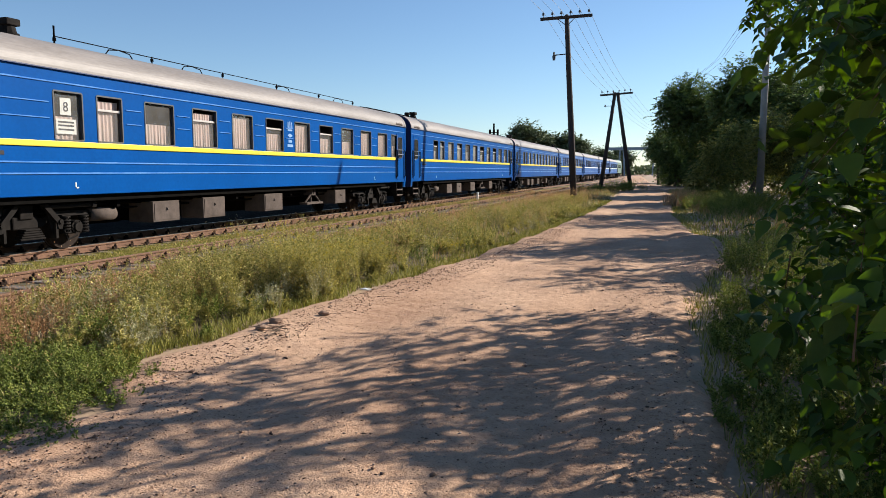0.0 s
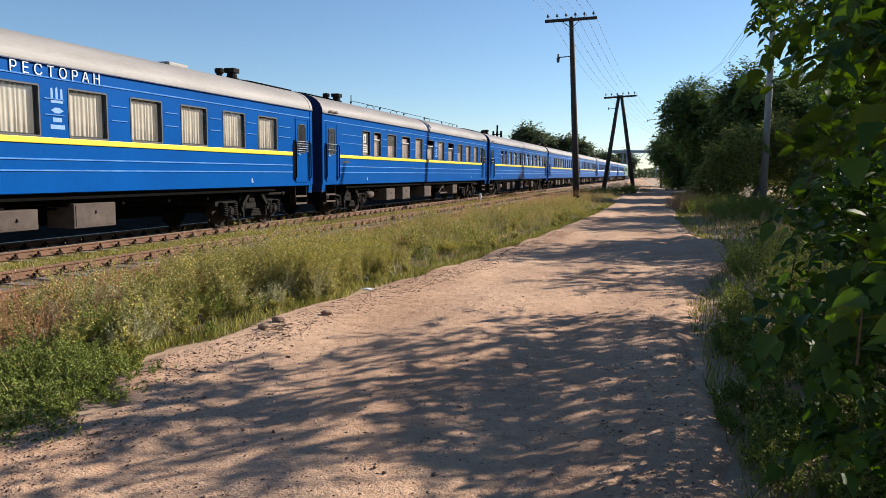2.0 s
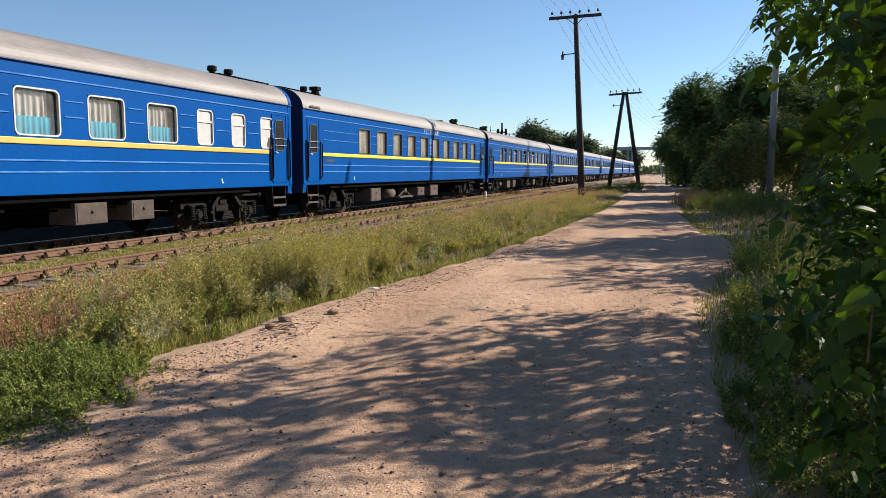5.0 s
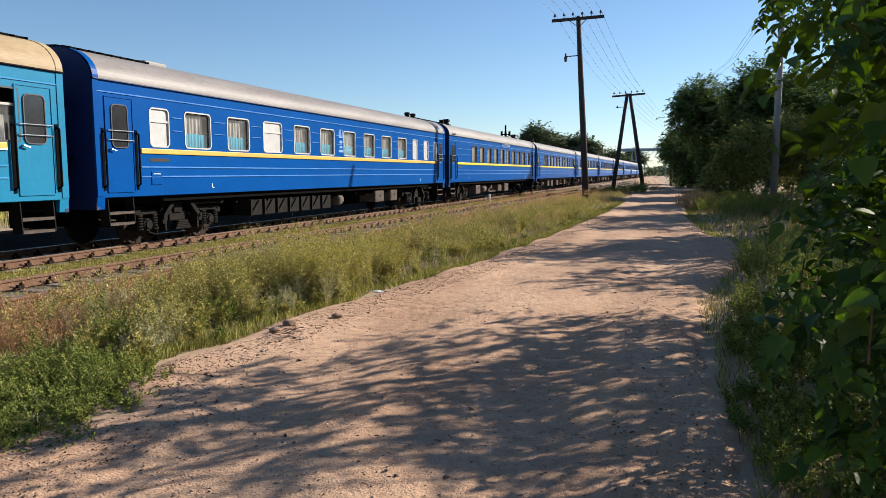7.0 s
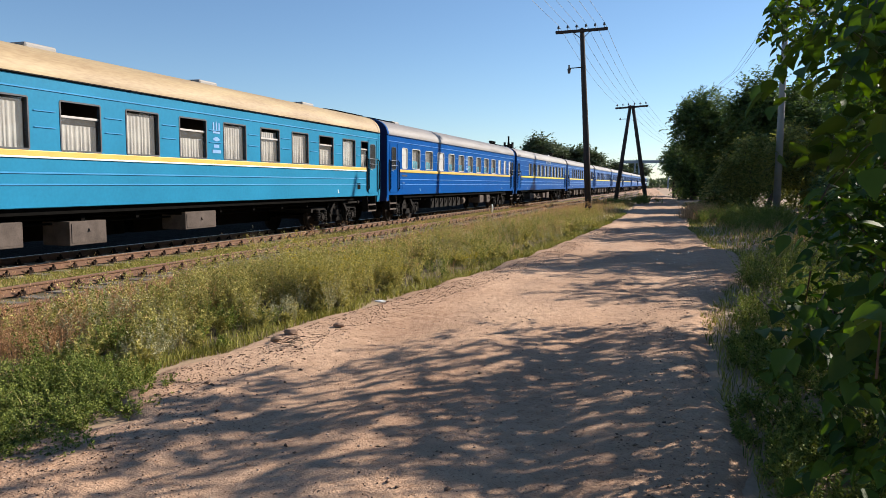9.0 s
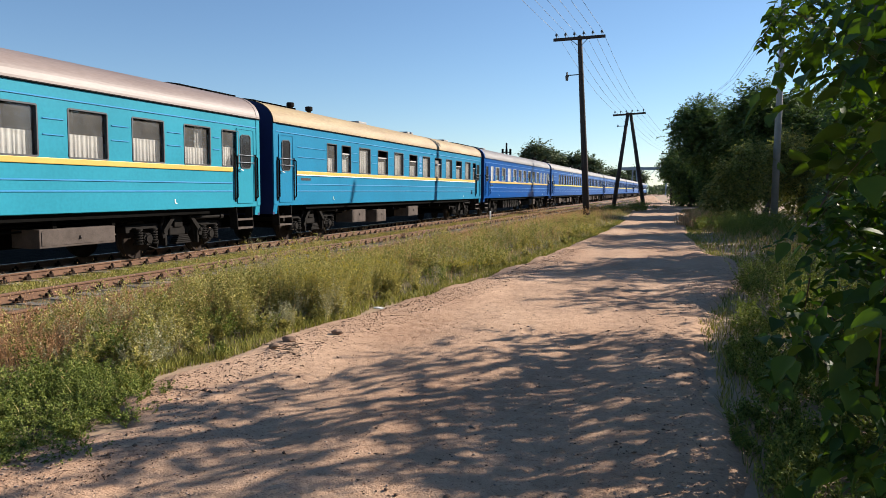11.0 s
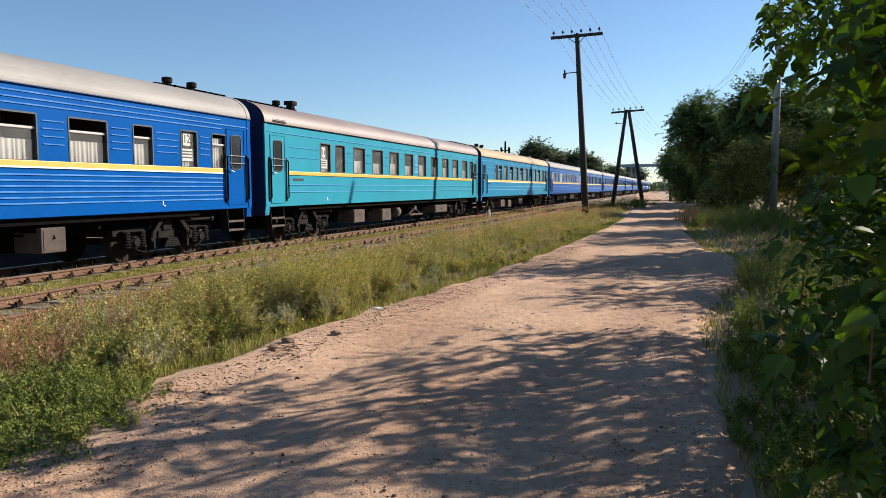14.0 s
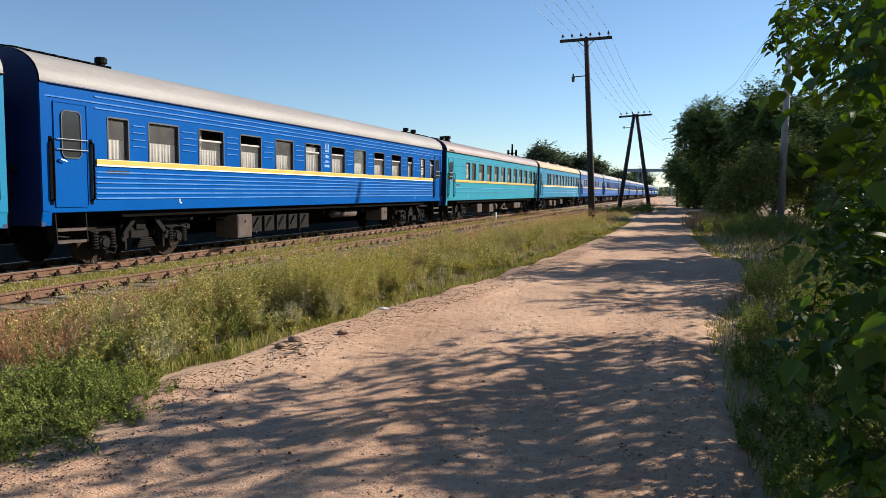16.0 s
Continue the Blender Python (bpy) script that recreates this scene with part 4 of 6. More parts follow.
M["dark_pane"] = material("dark_dusty_glass", (0.035, 0.036, 0.038), (0.02, 0.02, 0.022), rough=0.12, spec=0.5, scale=3, fine=30, bump=0.0)
M["wheel"] = material("dark_brown_wheel_steel", (0.035, 0.025, 0.02), (0.014, 0.010, 0.008), rough=0.85, spec=0.1, scale=6, fine=50, bump=0.2)
M["sash"] = material("pale_sash_paint", (0.42, 0.40, 0.38), (0.3, 0.28, 0.26), rough=0.5, bump=0.05)
WHEELS = []
STD_BOXES = [(-6.6, -7.5, 0.45, 0.95, "box"), (-8.4, -9.6, 0.50, 0.92, "brake"), (-11.4, -12.5, 0.42, 0.95, "box"), (-14.6, -15.6, 0.40, 0.95, "box"), (-16.6, -17.6, 0.42, 0.92, "box"), (-18.6, -19.3, 0.55, 0.85, "tank")]


def spec(kind, side, roof, stripe, label, windows="", stripe2="", vents=(), antenna=None, emblem=None, boxes=STD_BOXES, stripe_label="bright yellow stripe"):
    return {"kind": kind, "side": side, "roof": roof, "stripe": stripe, "label": label, "windows": windows, "stripe2": stripe2, "vents": vents, "antenna": antenna, "emblem": emblem, "boxes": boxes, "stripe_label": stripe_label}


BLUE = "deep blue passenger car with yellow stripe and grey roof"
STOVE = [(-21.5, "c"), (-20.5, "s")]
CARS = {
    -6: spec("sleeper", "blue", "roof_grey", "white", "blue passenger car with pale stripe behind the locomotive", stripe_label="white stripe", vents=STOVE, emblem=-11.17),
    -5: spec("sleeper", "blue", "roof_grey", "white", "blue passenger car with pale stripe and grey roof", stripe_label="white stripe", vents=STOVE, emblem=-11.17),
    -4: spec("sleeper", "blue", "roof_grey", "white", "blue passenger car with white stripe far along the train", stripe_label="white stripe", vents=STOVE, emblem=-11.17),
    -3: spec("sleeper", "blue", "roof_grey", "yellow", BLUE, "c", vents=STOVE, emblem=-11.17),
    -2: spec("sleeper", "blue", "roof_grey", "yellow", BLUE, "ccccc", vents=STOVE, emblem=-11.17),
    -1: spec("sleeper", "blue", "roof_grey", "yellow", "deep blue passenger car with yellow stripe and half-open windows", "cccococcocoo", vents=STOVE, emblem=-11.17),
    0: spec("sleeper", "blue", "roof_grey", "yellow", "deep blue passenger car with roof aerial and yellow stripe", "ccccococococ", vents=STOVE, antenna=(-19.5, -4.0), emblem=-11.17),
    1: spec("dining", "blue", "roof_light", "yellow", "deep blue restaurant car with cream curtains and yellow stripe", "c" * 10, vents=[(-3.25, "s"), (-3.95, "c"), (-6.2, "l"), (-20.95, "s"), (-21.9, "c")], emblem=-11.11, boxes=[(-9.4, -10.6, 0.40, 0.92, "box"), (-11.5, -12.5, 0.45, 0.85, "box"), (-12.95, -14.7, 0.42, 0.75, "brake"), (-15.1, -16.0, 0.45, 0.85, "tank"), (-17.1, -18.15, 0.40, 0.92, "box")]),
    2: spec("rounded", "blue", "roof_grey", "gold", "deep blue passenger car with rounded windows and teal curtains", "mmmccccccmccm", stripe_label="ochre yellow stripe", vents=[(-2.0, "c"), (-2.8, "c"), (-21.1, "l")], emblem=-12.5, boxes=[(-6.6, -7.35, 0.5, 0.95, "box"), (-8.1, -9.0, 0.5, 0.95, "box"), (-12.8, -18.0, 0.45, 0.92, "truss"), (-11.7, -12.2, 0.5, 0.9, "tank")]),
    3: spec("sleeper", "sky", "roof_beige", "gold", "light blue passenger car with rusty beige roof and cream stripe", "ococococococ", stripe2="white", stripe_label="cream yellow stripe", boxes=[(-11.0, -12.26, 0.48, 0.92, "box"), (-14.9, -15.9, 0.36, 0.85, "box"), (-17.0, -18.2, 0.42, 0.90, "box")], vents=[(-4.7, "l"), (-10.3, "l"), (-15.8, "l"), (-19.8, "c"), (-21.1, "c")], emblem=-11.17),
    4: spec("sleeper", "turq", "roof_brown", "gold", "turquoise blue passenger car with sooty brown roof", "ccccccccccnc", stripe_label="ochre yellow stripe", vents=STOVE, emblem=-11.17, boxes=[(-5.9, -7.9, 0.48, 0.85, "box"), (-9.65, -11.3, 0.45, 0.80, "brake"), (-12.4, -12.85, 0.45, 0.9, "tank"), (-13.85, -14.85, 0.36, 0.85, "box"), (-16.6, -17.6, 0.40, 0.90, "box")]),
    5: spec("ribbed", "blue2", "roof_light", "gold", "bright blue ribbed passenger car with ochre and white stripe", "ocooocoocoocc", stripe2="white", stripe_label="ochre yellow stripe", vents=[(-1.4, "c"), (-2.4, "c"), (-21.36, "c")], emblem=-12.56, boxes=[(-6.85, -7.45, 0.45, 0.95, "box"), (-9.4, -11.25, 0.66, 0.92, "tank"), (-13.3, -16.75, 0.42, 0.88, "truss"), (-16.8, -17.5, 0.30, 0.95, "box")]),
    6: spec("ribbed", "sky", "roof_light", "gold", "light blue passenger car with pale grey roof", "coococoococc", stripe2="white", stripe_label="ochre yellow stripe", vents=[(-21.4, "c")], emblem=-12.56),
}
TRAIN = {k: build_car(s, k) for k, s in CARS.items()}


for ob in bpy.data.objects:
    if ob.name.startswith("pane"):
        ob.visible_shadow = False


def build_dining_sign():
    text_part("РЕСТОРАН", 0.30, M["letter"], TRAIN[1], (SIDE + 0.018, -11.07, 3.42), 0.006, 1.6)


def build_window_cards():
    """Paper cards behind the panes next to the attendants' doors."""
    for k, y, word in ((4, -20.25, "11"), (0, -20.25, "8"), (5, -3.08, "12")):
        bm = bmesh.new()
        box(bm, SIDE - 0.075, SIDE - 0.070, y - 0.14, y + 0.14, 2.78, 3.12)
        part("number_card", bm, M["paper"], TRAIN[k], "white paper card with the car number")
        text_part(word, 0.28, M["ink"], TRAIN[k], (SIDE - 0.066, y, 2.85), 0.002)
        bm = bmesh.new()
        box(bm, SIDE - 0.075, SIDE - 0.070, y - 0.26, y + 0.26, 2.40, 2.70)
        part("route_card", bm, M["paper"], TRAIN[k], "white route card with dark bars")
        bm = bmesh.new()
        for z in (2.62, 2.55, 2.47):
            box(bm, SIDE - 0.069, SIDE - 0.066, y - 0.21, y + 0.20, z, z + 0.035)
        part("writing_bars", bm, M["ink"], TRAIN[k])


build_dining_sign()
build_window_cards()


def build_filler_hatch():
    bm = bmesh.new()
    box(bm, SIDE + 0.001, SIDE + 0.018, -22.45, -22.1, 1.42, 1.72, 0.006)
    h = part("filler_hatch", bm, M["blue"], TRAIN[2], "small blue filler hatch")
    bm = bmesh.new()
    box(bm, SIDE + 0.017, SIDE + 0.022, -22.4, -22.15, 1.66, 1.68)
    part("label_bar", bm, M["letter"], h)


build_filler_hatch()


def build_socket_hatch():
    bm = bmesh.new()
    box(bm, SIDE + 0.001, SIDE + 0.014, -2.56, -2.24, 1.40, 1.68, 0.005)
    h = part("socket_hatch", bm, M["sky"], TRAIN[3], "small open socket hatch")
    bm = bmesh.new()
    box(bm, SIDE + 0.012, SIDE + 0.018, -2.53, -2.27, 1.43, 1.65)
    part("socket_recess", bm, M["black"], h, "dark recess")


build_socket_hatch()


def build_locomotive():
    loco = thing("locomotive", "green diesel locomotive at the head of the train", "locomotive", (TRAIN_X, 0, 0))
    y0 = 0.4
    bm = bmesh.new()
    prism(bm, [(-1.5, 1.2), (1.5, 1.2), (1.5, 3.7), (1.2, 4.3), (0.5, 4.5), (-0.5, 4.5), (-1.2, 4.3), (-1.5, 3.7)], 'y', y0, y0 + 16.4)
    part("body", bm, material("green_locomotive_paint", (0.05, 0.12, 0.09), rough=0.5, scale=1), loco)
    bm = bmesh.new()
    for k in range(5):
        box(bm, 1.49, 1.52, y0 + 3 + 2.2 * k, y0 + 4.2 + 2.2 * k, 2.4, 3.2)
    part("grilles", bm, M["black"], loco)
    bm = bmesh.new()
    for y in (3.2, 12.8):
        box(bm, -1.2, 1.2, y0 + y - 2.2, y0 + y + 2.2, 0.3, 1.25, 0.05)
        for a in (-1.4, 0, 1.4):
            tube(bm, [(-0.85, y0 + y + a, 0.52), (0.85, y0 + y + a, 0.52)], 0.52, 20)
    box(bm, -1.3, 1.3, y0 + 5.8, y0 + 10.2, 0.4, 1.1, 0.05)
    part("running_gear", bm, M["black"], loco)
    return loco


LOCO = build_locomotive()

# ---- poles, wires, gantry, signal ----


def insulator(bm):
    tube(bm, [(0, 0, 0), (0, 0, 0.12)], 0.018, 6)
    tube(bm, [(0, 0, 0.12), (0, 0, 0.16), (0, 0, 0.21), (0, 0, 0.26)], [0.06, 0.075, 0.05, 0.04], 8)


PIN = [-1.25, -0.75, -0.26, 0.25, 0.75, 1.25]


def arm_point(at, f, lean=0.0):
    """A pin's place on a crossarm that lies across the line."""
    ax = Vector((0.952, 0.29, 0.08)).normalized()
    return Vector(at) + ax * f


def crossarm(root, at, length=2.85):
    ax = (arm_point((0, 0, 0), 1)).normalized()
    m = Matrix.Translation(at) @ ax.to_track_quat('X', 'Z').to_matrix().to_4x4()
    bm = bmesh.new()
    box(bm, -length / 2, length / 2, -0.06, 0.06, -0.08, 0.08, 0.012)
    arm = part("crossarm", bm, M["wood"], root)
    arm.matrix_basis = m
    for f in PIN:
        i = piece("insulator", "insulator", insulator, M["ceramic"], arm, (f, 0, 0.08))
    return arm


def build_line_pole():
    root = thing("utility_pole", "dark tarred wooden pole with one crossarm, leaning slightly", "utility pole")
    bm = bmesh.new()
    tube(bm, [(-4.92, 40.5, -0.35), (-5.15, 40.8, 3.4), (-5.40, 41.1, 7.0), (-5.60, 41.3, 10.12), (-5.6, 41.3, 10.2)], [0.19, 0.175, 0.15, 0.125, 0.06], 14)
    part("post", bm, M["wood"], root, smooth=True)
    crossarm(root, (-5.60, 41.16, 10.02))
    bm = bmesh.new()
    for s in (-1, 1):
        tube(bm, [(-5.56, 41.15, 9.55), tuple(arm_point((-5.60, 41.1, 9.97), 0.5 * s))], 0.02, 5)
    part("arm_brace", bm, M["wire"], root)
    bm = bmesh.new()
    tube(bm, [(-5.35, 41.1, 8.05), (-5.9, 40.95, 8.0), (-6.25, 40.86, 7.97)], 0.028, 6)
    tube(bm, [(-6.2, 40.87, 7.98), (-6.2, 40.87, 8.15)], 0.05, 8)
    tube(bm, [(-6.2, 40.87, 7.70), (-6.2, 40.87, 7.95)], [0.07, 0.10], 8)
    part("lamp_bracket", bm, M["wire"], root, "small lamp on an iron bracket")


def build_a_pole():
    root = thing("utility_pole", "dark wooden A-frame pole with two leaning legs", "utility pole")
    for foot in ((-5.72, 65.5, -0.3), (-3.06, 66.3, -0.3)):
        bm = bmesh.new()
        top = Vector((-4.58, 66.6, 8.55))
        f = Vector(foot)
        top += (f - top).normalized() * 0.05 + Vector((0.10 if foot[0] > -4 else -0.10, 0, 0))
        tube(bm, [f, f.lerp(top, 0.5), top], [0.19, 0.17, 0.14], 12)
        part("leg", bm, M["wood"], root, smooth=True)
    crossarm(root, (-4.56, 66.45, 8.36))
    bm = bmesh.new()
    tube(bm, [(-4.72, 66.5, 7.35), (-5.6, 66.3, 7.32)], 0.025, 6)
    tube(bm, [(-5.5, 66.32, 7.25), (-5.5, 66.32, 7.45)], 0.05, 7)
    part("lamp_bracket", bm, M["wire"], root, "small iron bracket")


def build_far_pole(at):
    root = thing("utility_pole", "dark wooden pole far along the line", "utility pole")
    bm = bmesh.new()
    tube(bm, [(at[0], at[1], -0.2), (at[0], at[1], 6.6)], [0.18, 0.12], 10)
    part("post", bm, M["wood"], root)
    crossarm(root, (at[0], at[1] - 0.15, 6.4))


def build_wires():
    ends = [(-6.4, -12, 10.2), (-5.60, 41.16, 10.38), (-4.56, 66.45, 8.72), (-1.2, 96, 6.75)]
    for f in PIN:
        bm = bmesh.new()
        pts = []
        for a, b in zip(ends, ends[1:]):
            p, q = arm_point(a, f), arm_point(b, f)
            sag = 0.35 + 0.1 * abs(f)
            for k in range(12 if b is not ends[-1] else 13):
                u = k / 12
                v = p.lerp(q, u)
                v.z -= 4 * sag * u * (1 - u)
                pts.append(v)
        tube(bm, pts, 0.009, 5)
        tagged(link_bm("overhead_wire", bm, M["wire"]), "thin dark overhead wire strung between the poles", "wire", "wires of the pole line")


def build_concrete_pole():
    root = thing("concrete_pole", "grey concrete pole rising from roadside bushes", "utility pole", (4.57, 41.3, 0))
    bm = bmesh.new()
    tube(bm, [(0, 0, -0.3), (0.04, 0.02, 6), (0.09, 0.06, 12.5)], [0.19, 0.165, 0.13], 12)
    part("post", bm, M["concrete"], root, smooth=True)
    # Slanted piece above the view, added to cast a streak on the train.
    bm = bmesh.new()
    tube(bm, [(0.09, 0.06, 12.0), (0.12, 0.25, 12.6), (0.15, 0.6, 13.4)], 0.09, 8)
    part("top_bracket", bm, M["concrete"], root)
    for dx, z in ((0.25, 11.2), (-0.15, 11.0), (0.1, 10.7)):
        bm = bmesh.new()
        tube(bm, [(4.6 + dx, 41.3, z), (3.4 + dx, 60, z - 0.9), (1.8 + dx, 80, z - 0.4)], 0.009, 5)
        tagged(link_bm("overhead_wire", bm, M["wire"]), "thin slack cable running from the concrete pole", "wire", "cables of the concrete pole")


def build_signal():
    root = thing("signal_mast", "dark signal mast behind the train", "signal mast", (-25.4, 108.7, 0))
    bm = bmesh.new()
    tube(bm, [(0, 0, -0.4), (0, 0, 8.8)], 0.13, 8)
    part("post", bm, M["black"], root)
    bm = bmesh.new()
    box(bm, -0.75, 0.75, -0.12, 0.12, 7.35, 7.5)
    for s in (-0.6, 0.0, 0.6):
        tube(bm, [(s, 0, 7.0), (s, 0, 7.9)], 0.17, 8)
    part("lamp_head", bm, M["black"], root)


def build_gantry():
    root = thing("gantry_crane", "pale blue steel gantry far beyond the train", "gantry", (-16, 311, 0))
    bm = bmesh.new()
    box(bm, -9, 14, -0.9, 0.9, 10.2, 11.4)
    part("girder", bm, M["gantry"], root)
    for x in (-2.6, 11.0):
        for dx in (-0.7, 0.7):
            bm = bmesh.new()
            tube(bm, [(x + dx * 1.8, 0, -0.3), (x + dx, 0, 10.3)], 0.32, 6)
            part("leg", bm, M["gantry"], root)
    bm = bmesh.new()
    for k in range(5):
        tube(bm, [(-1 + 2.2 * k, -0.95, 7.6 + 0.3 * k), (1 + 2.2 * k, -0.95, 10.2)], 0.13, 5)
    part("brace", bm, M["gantry"], root)


def build_marker_post():
    bm = bmesh.new()
    tube(bm, [(0, 0, -0.3), (0, 0, 0.42), (0, 0, 0.46)], [0.07, 0.065, 0.03], 10)
    o = tagged(link_bm("marker_post", bm, M["white"], smooth=True), "short white marker post between the tracks", "post")
    o.location = (-11.45, 44.6, -0.1)


build_line_pole()
build_a_pole()
build_far_pole((-1.2, 96))
build_wires()
build_concrete_pole()
build_signal()
build_gantry()
build_marker_post()

# ---- plants ----


def fast_mesh(name, co, tris, mat, label="", category="", kind="", parent=None):
    me = bpy.data.meshes.new(name)
    co, tris = np.asarray(co, np.float32).reshape(-1, 3), np.asarray(tris, np.int32).reshape(-1, 3)
    me.vertices.add(len(co))
    me.vertices.foreach_set("co", co.ravel())
    me.loops.add(tris.size)
    me.loops.foreach_set("vertex_index", tris.ravel())
    me.polygons.add(len(tris))
    me.polygons.foreach_set("loop_start", np.arange(0, tris.size, 3, dtype=np.int32))
    me.update(calc_edges=True)
    me.materials.append(mat)
    ob = new(name, me)
    if parent:
        ob.parent = parent
    return tagged(ob, label, category, kind=kind)


def unit(v):
    return v / np.maximum(np.linalg.norm(v, axis=-1, keepdims=True), 1e-9)


def leaf_arrays(c, d, n, size, width=0.36, fold=0.10, big=False):
    """Leaves from base points, tip directions, face normals and lengths."""
    d = unit(d)
    s = unit(np.cross(d, n))
    n = np.cross(s, d)
    L = size[:, None]
    if not big:
        v = np.stack([c, c + d * 0.45 * L + s * width * L + n * fold * L, c + d * L, c + d * 0.45 * L - s * width * L + n * fold * L], 1)
        f = np.array([[0, 1, 2], [0, 2, 3]])
    else:
        rim = ((0.06, 0.55, 0.6), (0.24, 0.98, 1.0), (0.46, 0.92, 0.8), (0.74, 0.50, 0.1))
        ribs = ((0.30, -0.02), (0.66, -0.06))
        v = [c] + [c + d * a * L + s * width * b * L + n * fold * e * L for a, b, e in rim] + [c + d * L - n * 0.16 * L]
        v += [c + d * a * L - s * width * b * L + n * fold * e * L for a, b, e in rim[::-1]] + [c + d * a * L + n * b * L for a, b in ribs]
        v = np.stack(v, 1)
        f = np.array([[0, 1, 10], [1, 2, 10], [2, 3, 10], [3, 11, 10], [3, 4, 11], [4, 5, 11], [5, 6, 11], [6, 7, 11], [7, 10, 11], [7, 8, 10], [8, 9, 10], [9, 0, 10]])
    k = v.shape[1]
    t = (f[None] + (np.arange(len(c)) * k)[:, None, None]).reshape(-1, 3)
    return v.reshape(-1, 3), t


def blade_arrays(p, h, w, rng, bend=0.45):
    """Curved grass blades from foot points, heights and widths."""
    n = len(p)
    a = rng.uniform(0, 2 * np.pi, n)
    s = np.stack([np.cos(a), np.sin(a), np.zeros(n)], 1)
    b = rng.uniform(0, 2 * np.pi, n)
    lean = np.stack([np.cos(b), np.sin(b), np.zeros(n)], 1) * (h * bend * rng.uniform(0.1, 1.0, n))[:, None]
    up = np.array([0, 0, 1.0])
    m = p + lean * 0.3 + up * (h * 0.55)[:, None]
    t = p + lean + up * (h * rng.uniform(0.8, 1.0, n))[:, None]
    W = w[:, None]
    v = np.stack([p - s * W, p + s * W, m - s * W * 0.75, m + s * W * 0.75, t], 1)
    f = np.array([[0, 1, 3], [0, 3, 2], [2, 3, 4]])
    return v.reshape(-1, 3), (f[None] + (np.arange(n) * 5)[:, None, None]).reshape(-1, 3)


class Heap:
    def __init__(self):
        self.co, self.tr, self.n = [], [], 0

    def add(self, v, t):
        self.co.append(v)
        self.tr.append(t + self.n)
        self.n += len(v)

    def make(self, name, mat, label="", category="", kind="", parent=None):
        return fast_mesh(name, np.concatenate(self.co), np.concatenate(self.tr), mat, label, category, kind, parent)


def patch_noise(x, y, s, seed):
    return np.array([noise.noise(Vector((a * s, b * s, seed))) for a, b in zip(x, y)])


def scatter(rng, n, x0, x1, y0, y1):
    return rng.uniform(x0, x1, n), rng.uniform(y0, y1, n)


def heights(x, y):
    return np.interp(x, [-60, -16, -15, -8.0, -6.5, -4.5, 1.0, 3.0, 12], [-0.3, -0.25, -0.19, -0.19, -0.12, -0.06, -0.05, 0.02, 0.1]) - 0.02


